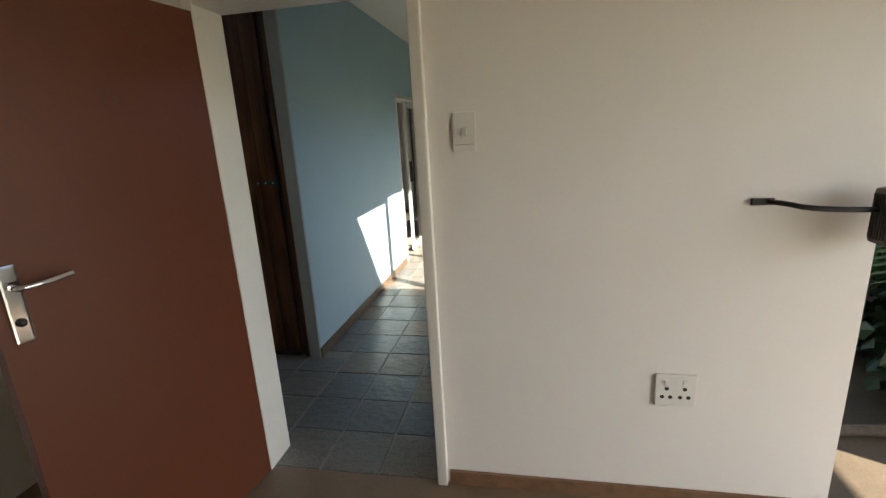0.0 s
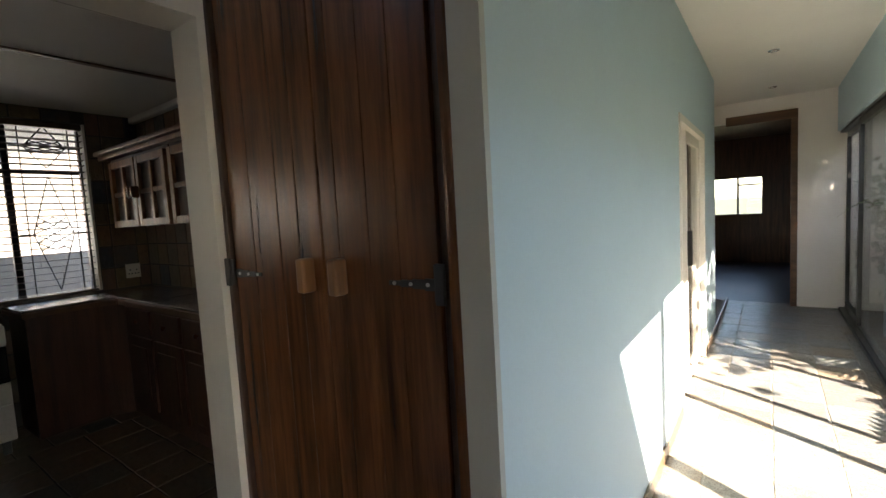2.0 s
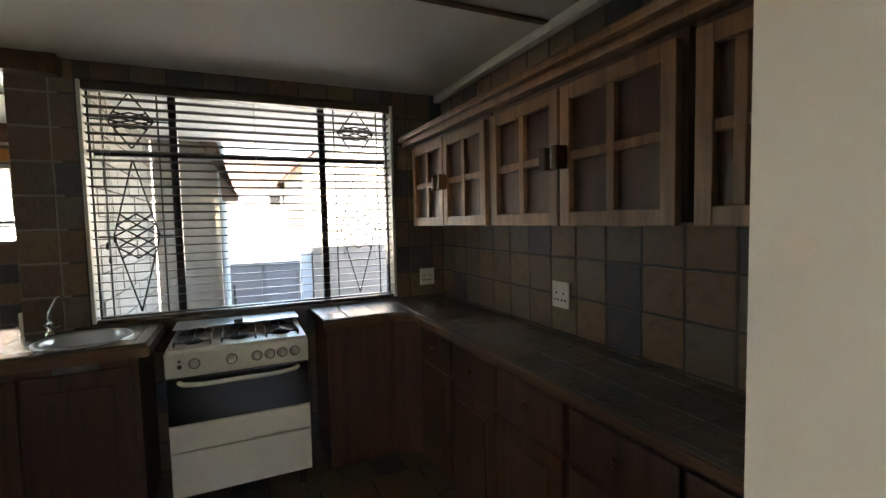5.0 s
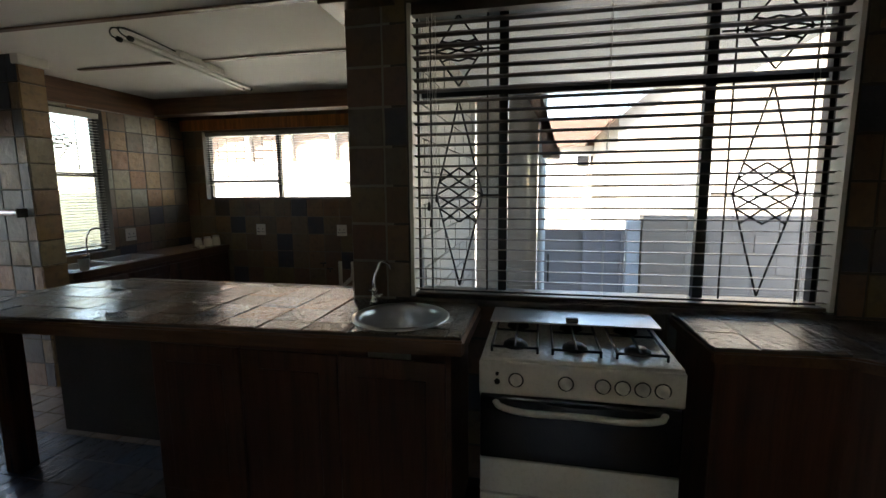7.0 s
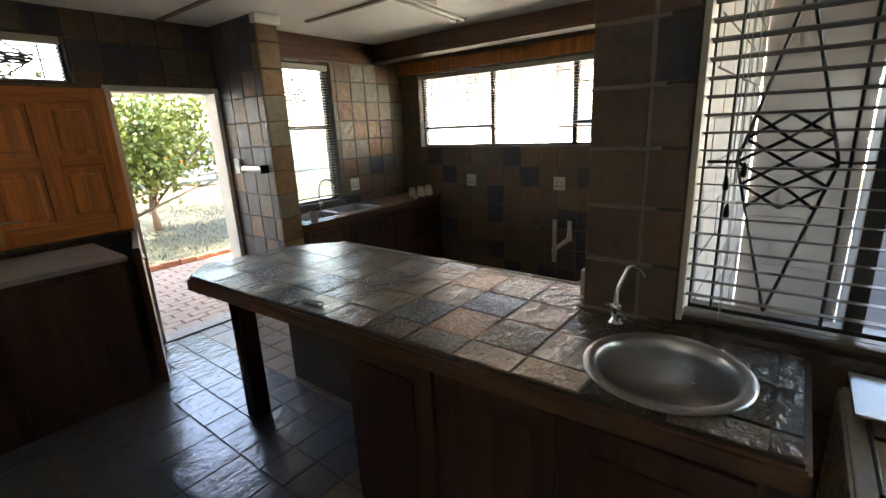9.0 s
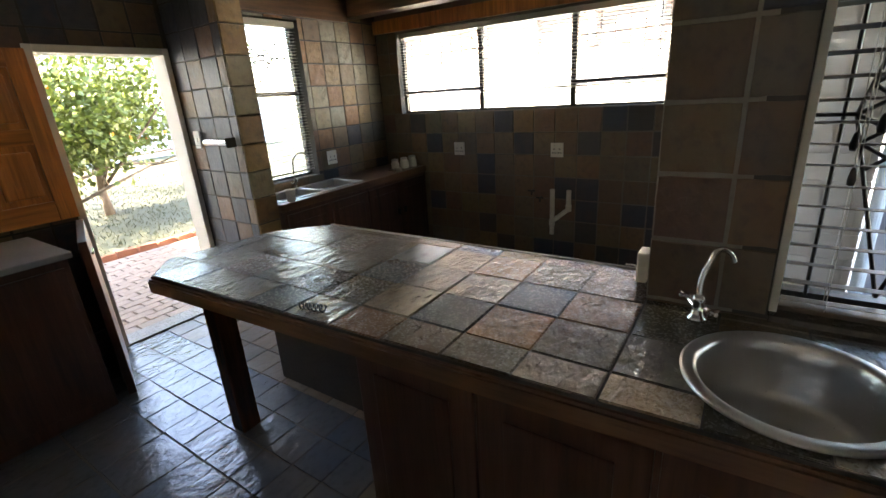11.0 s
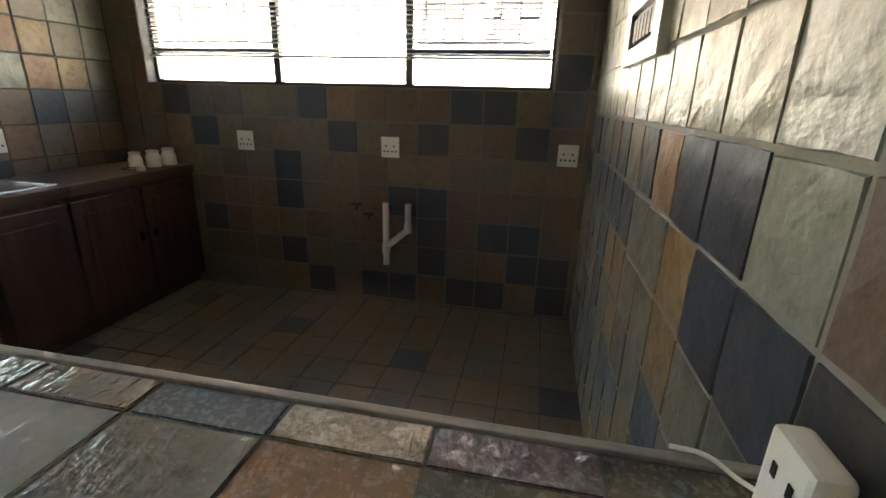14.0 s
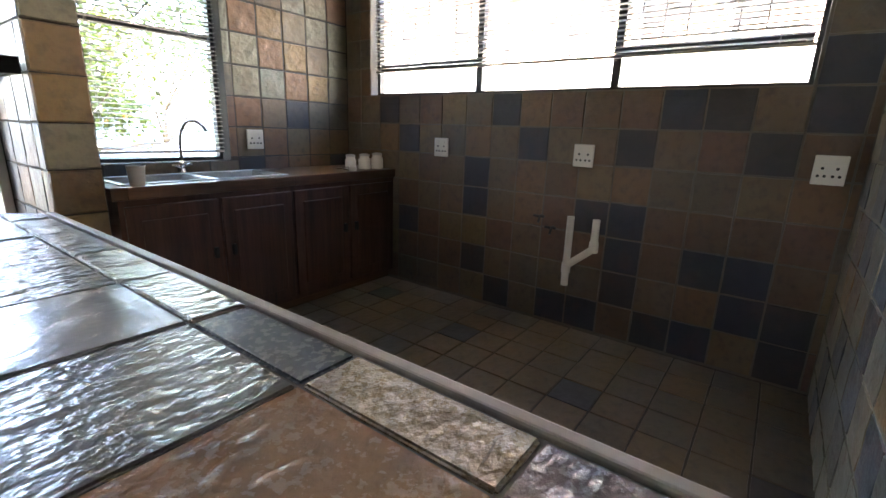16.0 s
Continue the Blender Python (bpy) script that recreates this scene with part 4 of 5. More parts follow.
for i in range(4):
    a = -2.40 + i * 0.45
    d = put(box("door", a, a + 0.43, -2.969, -2.95, 0.10, SK - 0.09, LOW_WOOD, un, 0.006), inv)
    box("panel", a + 0.06, a + 0.37, -2.949, -2.94, 0.17, SK - 0.16, LOW_WOOD, d, 0.006)
    box("handle", a + (0.38 if i % 2 == 0 else 0.03), a + (0.40 if i % 2 == 0 else 0.05), -2.949, -2.925, 0.46, 0.52, BLACK, d, 0.004)
bs = empty("double_sink", (-1.09, -3.215, SK), label="stainless steel double-bowl sink with drainer", category="sink")
rim = [(-0.45, 0.455, 0.165, 0.19, -0.006, 0.006), (-0.45, 0.455, -0.19, -0.165, -0.006, 0.006), (-0.45, -0.42, -0.165, 0.165, -0.006, 0.006), (0.425, 0.455, -0.165, 0.165, -0.006, 0.006), (-0.02, 0.02, -0.165, 0.165, -0.006, 0.005)]
boxes("rim", rim, STEEL, bs, 0.003)
for a, b in ((-0.42, -0.02), (0.02, 0.425)):
    boxes("bowl", [(a, b, -0.165, 0.165, -0.165, -0.158), (a, a + 0.005, -0.165, 0.165, -0.158, -0.006), (b - 0.005, b, -0.165, 0.165, -0.158, -0.006), (a + 0.005, b - 0.005, -0.165, -0.160, -0.158, -0.006), (a + 0.005, b - 0.005, 0.160, 0.165, -0.158, -0.006)], STEEL, bs)
tap("mixer_tap", (-1.10, -3.425, SK), 120, 0.30, 0.17, "chrome swan-neck mixer tap over the double sink")
cupw = empty("white_cup", (-0.70, -2.99, SK), label="small white plastic cup on the sink edge", category="cup")
lathe("shell", [(0.0005, 0.002), (0.03, 0.0), (0.038, 0.09), (0.041, 0.092), (0.036, 0.088), (0.028, 0.005), (0.0005, 0.005)], PLASTIC, cupw, 20)
for x, y, r, h in ((-2.13, -3.12, 0.04, 0.09), (-2.23, -3.08, 0.045, 0.095), (-2.34, -3.06, 0.045, 0.10)):
    j = empty("jar", (x, y, SK), label="small glazed jar with a dark band on the worktop", category="jar", group="jars")
    lathe("body", [(0.0005, 0), (r * 0.9, 0), (r, 0.01), (r, h * 0.75), (r * 0.8, h * 0.85), (r * 0.8, h)], PLASTIC, j, 20)
    lathe("lid", [(r * 0.86, h), (r * 0.86, h + 0.012), (r * 0.3, h + 0.018), (0.0005, h + 0.018)], STEEL, j, 20)
spo = empty("utensils", (-2.03, -3.06, SK + 0.004), label="loose tap parts lying on the worktop", category="utensil")
rods("stick", [((-0.07, 0, 0.01), (0.05, 0.03, 0.012)), ((-0.05, 0.03, 0.012), (0.06, -0.02, 0.016))], 0.008, CHROME, spo, 8)
lathe("round", [(0.0005, 0), (0.025, 0), (0.028, 0.02), (0.02, 0.035), (0.0005, 0.036)], PLASTIC, spo, 14, (-0.02, 0.05, -0.004))

pp = empty("waste_pipe", (-2.385, -1.53, 0.3), label="white plastic forked waste pipe on the tiled wall", category="pipe")
rods("pipe", [((0, 0.0, -0.02), (0, 0.0, 0.40)), ((0, 0.0, 0.10), (0, 0.15, 0.23)), ((0, 0.15, 0.22), (0, 0.15, 0.40))], 0.021, PLASTIC, pp, 14)
lathe("joint", [(0.026, -0.03), (0.027, 0.0), (0.026, 0.03)], PLASTIC, pp, 14, (0, 0, 0.09))
lathe("joint", [(0.026, -0.03), (0.027, 0.0), (0.026, 0.03)], PLASTIC, pp, 14, (0, 0.15, 0.24))
for y, z in ((-1.72, 0.68), (-1.64, 0.62)):
    q = empty("stop_tap", (-2.405, y, z), label="small dark stop tap on the tiled wall", category="tap", group="stop taps")
    rods("spindle", [((0, 0, 0), (0.06, 0, 0)), ((0.045, -0.035, 0.0), (0.045, 0.035, 0.0)), ((0.03, 0, 0), (0.05, 0, -0.04))], 0.008, BLACK, q, 8)

db = empty("meter_box", (-1.25, -0.315, 1.46), label="grey metal distribution board set in the slate wall", category="fuse box")
boxes("cover", [(-0.26, 0.26, -0.022, 0.008, 0.0, 0.05), (-0.26, 0.26, -0.022, 0.008, 0.16, 0.21), (-0.26, -0.18, -0.022, 0.008, 0.05, 0.16), (0.18, 0.26, -0.022, 0.008, 0.05, 0.16)], STEEL, db, 0.004)
boxes("recess", [(-0.18, 0.18, 0.0, 0.008, 0.05, 0.16)], BLACK, db)
for i in range(6):
    box("breaker", -0.16 + 0.05 * i, -0.12 + 0.05 * i, -0.012, 0.0, 0.07, 0.14, BLACK, db, 0.003)
box("upper_box", -0.22, 0.1, -0.06, 0.008, 0.25, 0.42, plain("grey_meter", (0.2, 0.2, 0.19), 0.4), db, 0.008)
box("dial", -0.16, 0.02, -0.066, -0.061, 0.29, 0.38, OVEN, db, 0.003)
hold = empty("towel_holder", (-0.365, -3.17, 1.355), label="chrome wall-mounted roll holder on the slate stub", category="holder")
rods("roll_bar", [((0.05, -0.14, 0), (0.05, 0.13, 0))], 0.024, CHROME, hold, 16)
boxes("arm", [(-0.005, 0.07, 0.12, 0.135, -0.035, 0.03)], BLACK, hold, 0.004)
boxes("arm", [(-0.005, 0.06, -0.15, -0.14, -0.02, 0.02)], BLACK, hold, 0.004)

# ---- garden door ----
gf = boxes("garden_door_frame", [(-0.375, -0.335, -3.82, -3.64, 0, 2.0), (0.40, 0.445, -3.82, -3.64, 0, 2.0), (-0.335, 0.40, -3.82, -3.64, 1.955, 2.0)], TRIM, None, 0.006)
tagged(gf, "pale wooden garden door frame", "door frame", kind="structure")
tagged(box("trim_threshold", -0.335, 0.40, -3.82, -3.64, -0.011, 0.012, HALL_SLATE), "worn stone threshold of the garden door", "threshold", kind="structure")
up = empty("stable_door_top", (0.45, -3.615, 0.985), label="orange-brown stable door top with four raised panels, open", category="door")
boxes("stile", [(0.0, 0.10, -0.02, 0.02, 0, 0.985), (0.34, 0.44, -0.019, 0.019, 0.12, 0.885), (0.68, 0.78, -0.02, 0.02, 0, 0.985)], PINE, up, 0.004)
boxes("rail", [(0.10, 0.68, -0.02, 0.02, 0.0, 0.12), (0.10, 0.34, -0.02, 0.02, 0.46, 0.55), (0.44, 0.68, -0.02, 0.02, 0.46, 0.55), (0.10, 0.68, -0.02, 0.02, 0.885, 0.985)], timber("orange_pine_rail", (0.50, 0.18, 0.045), 0.34, "x"), up, 0.004)
for x in (0.10, 0.44):
    for z, h in ((0.12, 0.34), (0.55, 0.335)):
        bm = bmesh.new()
        add_box(bm, x, x + 0.24, -0.012, -0.004, z, z + h)
        add_box(bm, x + 0.028, x + 0.212, -0.012, 0.016, z + 0.036, z + h - 0.036, 0.012)
        mesh_object("panel", bm, PINE, up)
box("plate", 0.715, 0.755, 0.021, 0.028, 0.03, 0.24, plain("brass", (0.5, 0.36, 0.16), 0.3, 1.0), up, 0.005)
tube("lever", [(0.735, 0.028, 0.17), (0.735, 0.06, 0.17), (0.71, 0.065, 0.17), (0.62, 0.06, 0.172)], 0.008, CHROME, up)
lo = empty("stable_door_bottom", (0.45, -3.63, 0.01), label="dark stained stable door bottom standing open", category="door")
lo.rotation_euler = (0, 0, math.atan2(0.65, 0.21))
box("leaf", 0.0, 0.70, -0.02, 0.02, 0.0, 0.95, plain("red_brown_stain", (0.12, 0.045, 0.025), 0.4), lo, 0.004)
boxes("rail", [(0.06, 0.64, -0.028, -0.021, 0.06, 0.16), (0.06, 0.64, -0.028, -0.021, 0.8, 0.9)], LOW_WOOD, lo, 0.003)
rods("bolt", [((0.60, 0.03, 0.88), (0.70, 0.03, 0.88))], 0.008, CHROME, lo, 8)
lc = empty("low_cabinet", (1.3, -3.25, 0), label="dark low cabinet with a worn grey top", category="cabinet")
box("body", -0.55, 0.75, -0.33, 0.30, 0.0, 0.90, LOW_WOOD, lc, 0.005)
box("top", -0.57, 0.77, -0.335, 0.33, 0.902, 0.935, plain("worn_grey_top", (0.3, 0.3, 0.3), 0.35, var=0.25), lc, 0.008)
for x in (-0.52, 0.12):
    box("door", x, x + 0.58, 0.302, 0.32, 0.08, 0.86, LOW_WOOD, lc, 0.005)


# ---- outdoors ----
GRASS = plain("dry_lawn", (0.06, 0.064, 0.03), 0.9, var=0.5, scale=1.2, bump=0.6, fine=25, dirt=(0.16, 0.12, 0.07))
LEAF = plain("citrus_leaf", (0.105, 0.14, 0.02), 0.4, var=0.5, scale=2.5, bump=0)
LEAF.node_tree.nodes["Principled BSDF"].inputs["Transmission Weight"].default_value = 0.0
FROND = plain("fern_leaf", (0.085, 0.13, 0.03), 0.45, var=0.45, scale=3, bump=0)
DARKLEAF = plain("shade_plant_leaf", (0.04, 0.075, 0.025), 0.4, var=0.4, scale=3, bump=0)
BARK = plain("bark", (0.15, 0.11, 0.075), 0.9, var=0.4, scale=12, bump=0.7, fine=40, stretch=(3, 3, 1))
PAVER = plain("clay_paver", (0.25, 0.195, 0.15), 0.85, var=0.3, scale=9, bump=0.4)
BRICK = plain("red_edging_brick", (0.33, 0.13, 0.07), 0.85, var=0.35, scale=9, bump=0.5)
BLOCK = plain("pale_block", (0.33, 0.29, 0.25), 0.9, var=0.18, scale=6, bump=0.5)
RENDER = plain("sunlit_white_render", (0.75, 0.73, 0.69), 0.85, var=0.06, scale=2, bump=0.2)
GREYR = plain("grey_render", (0.36, 0.36, 0.37), 0.9, var=0.1, scale=2, bump=0.3)
PANELW = plain("pale_blue_precast", (0.55, 0.62, 0.68), 0.8, var=0.08, scale=1.5)
ROOF = plain("brown_roof_tile", (0.16, 0.10, 0.075), 0.85, var=0.3, scale=5, bump=0.5)
SOIL = plain("courtyard_soil", (0.13, 0.095, 0.06), 0.95, var=0.45, scale=3, bump=0.6)
TAN = plain("brown_face_brick", (0.42, 0.31, 0.24), 0.9, var=0.25, scale=8, bump=0.4)
FRUIT = plain("orange_fruit", (0.6, 0.22, 0.02), 0.5, var=0.2, scale=20)


def leaf_mesh(pos, nrm, size, ratio=0.45):
    """Folded four-sided leaves at many places, as vertices and faces."""
    rng = np.random.default_rng(len(pos))
    n = len(pos)
    d = rng.normal(size=(n, 3)) * 0.7 + nrm
    d /= np.linalg.norm(d, axis=1)[:, None]
    s = np.cross(d, rng.normal(size=(n, 3)))
    s /= np.linalg.norm(s, axis=1)[:, None] + 1e-9
    k = np.cross(d, s)
    ln = size * rng.uniform(0.6, 1.3, n)[:, None]
    v = np.stack([pos, pos + d * ln * 0.5 + s * ln * ratio + k * ln * 0.12, pos + d * ln, pos + d * ln * 0.5 - s * ln * ratio + k * ln * 0.12], 1).reshape(-1, 3)
    i = np.arange(n)[:, None] * 4
    f = np.concatenate([i + [0, 1, 2], i + [0, 2, 3]])
    return v, f


def cloud(c, r, n, seed, hollow=0.45, clumps=26):
    """Places for leaves: clumps on an uneven crown, denser towards its outside."""
    rng = np.random.default_rng(seed)
    q = rng.normal(size=(clumps, 3))
    q /= np.linalg.norm(q, axis=1)[:, None]
    q *= rng.uniform(hollow, 1.0, clumps)[:, None]
    p = q[rng.integers(0, clumps, n)] + rng.normal(size=(n, 3)) * 0.2
    return np.array(c) + p * np.array(r), p / (np.linalg.norm(p, axis=1)[:, None] + 1e-6) + np.array([0, 0, -0.25])


def leaves(name, v, f, mat, parent=None):
    me = bpy.data.meshes.new(name)
    me.from_pydata(v.tolist(), [], f.tolist())
    me.materials.append(mat)
    ob = new(name, me)
    ob.parent = parent
    return ob


def tree(name, at, h, crown, r, n, seed, label, mat, fruit=0):
    t = empty(name, at, label=label, category="tree", group="garden trees")
    rng = np.random.default_rng(seed)
    bm = bmesh.new()
    pts = [Vector((0, 0, -0.05)), Vector((0.03, 0.02, h * 0.3)), Vector((0.0, 0.05, h * 0.6))]
    rad = [0.085, 0.06, 0.045]
    for a, b, r1, r2 in zip(pts, pts[1:], rad, rad[1:]):
        add_rod(bm, a, b, r1, 10, r2)
    for i in range(9):
        e = Vector(crown) + Vector([c * q * 0.75 for c, q in zip(rng.normal(size=3), r)])
        m = pts[-1].lerp(e, 0.5) + Vector(rng.normal(size=3) * 0.08)
        add_rod(bm, pts[1 + i % 2], m, 0.03, 6, 0.018)
        add_rod(bm, m, e, 0.018, 6, 0.006)
    mesh_object("trunk", bm, BARK, t, True)
    p, d = cloud(crown, r, n, seed)
    v, f = leaf_mesh(p, d, 0.095)
    leaves("crown", v, f, mat, t)
    if fruit:
        bm = bmesh.new()
        bmesh.ops.create_icosphere(bm, subdivisions=2, radius=0.032)
        one = mesh_object("fruit", bm, FRUIT, t, True)
        spots = p[:: max(1, n // fruit)]
        one.location = spots[0]
        for q in spots[1:]:
            o = new("fruit", one.data)
            o.parent, o.location = t, q


tree("citrus_tree", (-0.90, -8.6, -0.06), 1.1, (-0.05, -0.1, 1.55), (0.95, 0.9, 0.95), 5200, 3, "leafy green citrus tree with orange fruit on the lawn", LEAF, 20)
tree("citrus_tree", (-1.66, -9.3, -0.06), 1.4, (-0.35, -0.3, 1.95), (1.15, 1.0, 1.2), 5200, 5, "young citrus tree with yellow-green leaves on the lawn", LEAF, 8)
tree("garden_tree", (-4.8, -12.5, -0.06), 2.4, (0, 0, 3.6), (2.4, 2.2, 2.0), 5000, 8, "tall leafy tree by the garden wall", FROND)
tree("garden_tree", (1.8, -13.0, -0.06), 2.4, (0, 0, 3.4), (2.4, 2.2, 2.0), 4000, 9, "tall leafy tree by the garden wall", FROND)

# out-of-view crown added so that its shadow falls on the pavers
tree("garden_tree", (4.4, -8.4, -0.06), 2.6, (0.2, 0, 4.2), (2.7, 2.4, 1.9), 9000, 17, "spreading leafy tree, unseen, added to shade the garden path", FROND)
tree("garden_tree", (2.6, -11.4, -0.06), 2.6, (0.2, 0, 3.9), (2.2, 2.2, 1.7), 5000, 18, "leafy tree standing on the lawn", FROND)
tagged(box("ground", -400, 400, -400, 400, -0.40, -0.125, GRASS), "dry patchy lawn and ground", "ground", kind="structure")
bm = bmesh.new()
bmesh.ops.create_grid(bm, x_segments=60, y_segments=44, size=1, matrix=Matrix.LocRotScale((-1, -13.3, -0.07), None, (9, 7.0, 1)))
for v in bm.verts:
    v.co.z += 0.05 * noise.noise(v.co * 0.7) + 0.02 * noise.noise(v.co * 3)
tagged(mesh_object("ground_lawn", bm, GRASS, None, True), "uneven lawn with fallen leaves", "lawn", kind="structure")
rng = np.random.default_rng(2)
gp = np.stack([rng.uniform(-5, 3, 9000), rng.uniform(-14, -6.35, 9000), np.full(9000, -0.075)], 1)
v, f = leaf_mesh(gp, np.tile([0, 0, 1.2], (9000, 1)), 0.07, 0.08)
tagged(leaves("grass", v, f, GRASS), "short grass blades and dry leaves on the lawn", "grass", kind="stuff")
# unseen wall added to keep the sun off the paving by the door
wall_sun_screen = wall("wall_sun_screen", "x", 2.6, 2.85, -8.4, -3.82, -0.12, 3.6, RENDER, label="plain rendered wall, unseen, added to shade the garden paving")
garden_wall = empty("garden_wall", (0, -19, -0.1), label="pale blue precast panel wall behind the garden", category="wall")
for i in range(12):
    box("panel", -12 + 2 * i + 0.06, -10 + 2 * i - 0.06, -0.03, 0.03, 0, 1.9, PANELW, garden_wall, 0.01)
    box("post", -12 + 2 * i - 0.06, -12 + 2 * i + 0.06, -0.07, 0.07, 0, 2.0, PANELW, garden_wall, 0.01)
# unseen overhang, its depth set to stop the sun at door and sink window
tagged(box("roof_shade_eave", -2.9, 3.3, -5.35, -3.80, 2.56, 2.68, ROOF), "unseen tiled eave added to keep sun out of the garden door", "roof", kind="structure")


def pitched(name, x0, z0, x1, z1, y0, y1, label):
    bm = bmesh.new()
    v = [bm.verts.new((x, y, z + d)) for d in (0, 0.13) for x, y, z in ((x0, y0, z0), (x1, y0, z1), (x1, y1, z1), (x0, y1, z0))]
    for q in ((3, 2, 1, 0), (4, 5, 6, 7), (0, 1, 5, 4), (1, 2, 6, 5), (2, 3, 7, 6), (3, 0, 4, 7)):
        bm.faces.new([v[k] for k in q])
    tagged(mesh_object(name, bm, ROOF), label, "roof", kind="structure")


# both roofs stay out of view; added to put the yard gate in shade
pitched("roof_bay", -2.95, 2.58, -0.92, 3.20, -3.80, 0.25, "unseen brown tiled roof over the scullery, added to shade the yard")
pitched("roof_kitchen", -0.90, 2.74, 1.45, 3.75, -3.80, 3.0, "unseen brown tiled roof over the kitchen, added to shade the yard")

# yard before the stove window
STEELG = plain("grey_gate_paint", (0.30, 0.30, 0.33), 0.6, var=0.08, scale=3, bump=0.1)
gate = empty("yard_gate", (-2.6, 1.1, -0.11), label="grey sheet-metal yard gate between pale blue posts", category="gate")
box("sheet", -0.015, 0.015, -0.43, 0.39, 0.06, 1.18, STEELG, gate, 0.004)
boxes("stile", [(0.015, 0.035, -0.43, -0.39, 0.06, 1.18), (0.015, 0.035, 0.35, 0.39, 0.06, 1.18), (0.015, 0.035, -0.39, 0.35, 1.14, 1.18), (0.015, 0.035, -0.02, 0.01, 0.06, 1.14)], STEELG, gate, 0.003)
box("post", -0.06, 0.06, 0.40, 0.53, 0.0, 1.27, PANELW, gate, 0.006)
rods("bolt", [((0.05, -0.36, 0.62), (0.05, -0.36, 0.92))], 0.012, BLACK, gate, 8)
tagged(box("pavement_yard", -12, -0.14, -0.08, 8, -0.124, -0.11, GREYR), "grey concrete yard", "paving", kind="structure")


def block_wall(name, x0, x1, y0, y1, face, label, height=2.5):
    """A wall of pale blocks: courses laid in bond with recessed joints, in one mesh of stuff."""
    bm = bmesh.new()
    along = x1 - x0 > y1 - y0
    lo_, hi_ = (x0, x1) if along else (y0, y1)
    z, k = -0.11, 0
    while z < height - 0.1:
        u = lo_ - (0.2 if k % 2 else 0)
        while u < hi_:
            a, b = max(u, lo_) + 0.005, min(u + 0.39, hi_) - 0.005
            if b - a > 0.03:
                j = random.uniform(0, 0.006)
                if along:
                    add_box(bm, a, b, y0, y1 + j, z + 0.005, z + 0.185)
                else:
                    add_box(bm, x0, x1 + j, a, b, z + 0.005, z + 0.185)
            u += 0.4
        z += 0.19
        k += 1
    return tagged(mesh_object(name, bm, BLOCK), label, "block wall", kind="stuff")


block_wall("block_facing", -2.56, -0.15, -0.079, -0.035, "y", "pale concrete block outer wall of the scullery")
tagged(box("pier_core", -2.77, -2.61, -0.02, 0.61, -0.12, 2.46, BLOCK), "solid core of the block pier", "pier", kind="structure")
block_wall("block_pier", -2.78, -2.60, -0.03, 0.62, "x", "pale concrete block pier at the corner of the yard")
block_wall("block_boundary", -2.70, -2.52, 1.64, 6.0, "x", "rough pale concrete block boundary wall of the yard", 1.2)
bm = bmesh.new()
f0 = bm.faces.new([bm.verts.new((-2.82, y, z)) for y, z in ((-0.02, 2.62), (0.36, 2.62), (0.83, 1.87), (0.83, 1.80), (0.66, 1.80), (0.64, 2.02), (0.62, 2.47), (-0.02, 2.47))])
r = bmesh.ops.extrude_face_region(bm, geom=[f0])
bmesh.ops.translate(bm, vec=(0.34, 0, 0), verts=[q for q in r["geom"] if isinstance(q, bmesh.types.BMVert)])
tagged(mesh_object("roof_verge", bm, ROOF), "steep brown tiled verge above the block pier", "roof", kind="structure")
tagged(box("wall_boundary_core", -2.69, -2.526, 1.65, 5.99, -0.11, 1.2, BLOCK), "mortar core of the block boundary wall", "wall", kind="structure")
dp = rods("downpipe", [((-2.55, 0.66, -0.1), (-2.55, 0.66, 2.5))], 0.04, PANELW, None, 14)
tagged(dp, "pale blue downpipe on the block pier", "downpipe")

hs = empty("white_house", (-14, 2, -0.12), label="sunlit white neighbouring house with a tiled roof", category="house")
box("wall", -3, 0, -9, 9, 0, 3.0, RENDER, hs)
for y in (-0.1,):
    w = box("window", -0.02, 0.03, y, y + 0.8, 2.3, 2.65, OVEN, hs)
    boxes("frame", [(0.03, 0.06, y + 0.38, y + 0.42, 2.3, 2.65), (0.03, 0.06, y, y + 0.8, 2.26, 2.3)], TRIM, w)
bm = bmesh.new()
f0 = [bm.verts.new(c) for c in ((0.4, -9.3, 2.95), (0.4, 9.3, 2.95), (-3.2, 9.3, 4.3), (-3.2, -9.3, 4.3))]
bm.faces.new(f0)
bmesh.ops.solidify(bm, geom=list(bm.faces), thickness=0.12)
mesh_object("roof", bm, ROOF, hs)
gb = empty("gable_house", (-9, 5.6, -0.12), label="brown gabled neighbouring house beside the yard", category="house")
bm = bmesh.new()
f0 = bm.faces.new([bm.verts.new(c) for c in ((0, -3.2, 0), (0, 3.2, 0), (0, 3.2, 3.2), (0, 0, 5.9), (0, -3.2, 3.2))])
r = bmesh.ops.extrude_face_region(bm, geom=[f0])
bmesh.ops.translate(bm, vec=(-5, 0, 0), verts=[q for q in r["geom"] if isinstance(q, bmesh.types.BMVert)])
mesh_object("wall", bm, BLOCK, gb)
for s in (-1, 1):
    bm = bmesh.new()
    bm.faces.new([bm.verts.new(c) for c in ((0.35, s * 3.5, 3.0), (0.35, 0, 5.98), (-5.2, 0, 5.98), (-5.2, s * 3.5, 3.0))])
    bmesh.ops.solidify(bm, geom=list(bm.faces), thickness=0.14)
    mesh_object("roof", bm, ROOF, gb)
for y in (-2.0, -0.8, 0.4):
    box("window", 0.0, 0.05, y, y + 0.8, 1.1, 1.95, GREYR, gb)

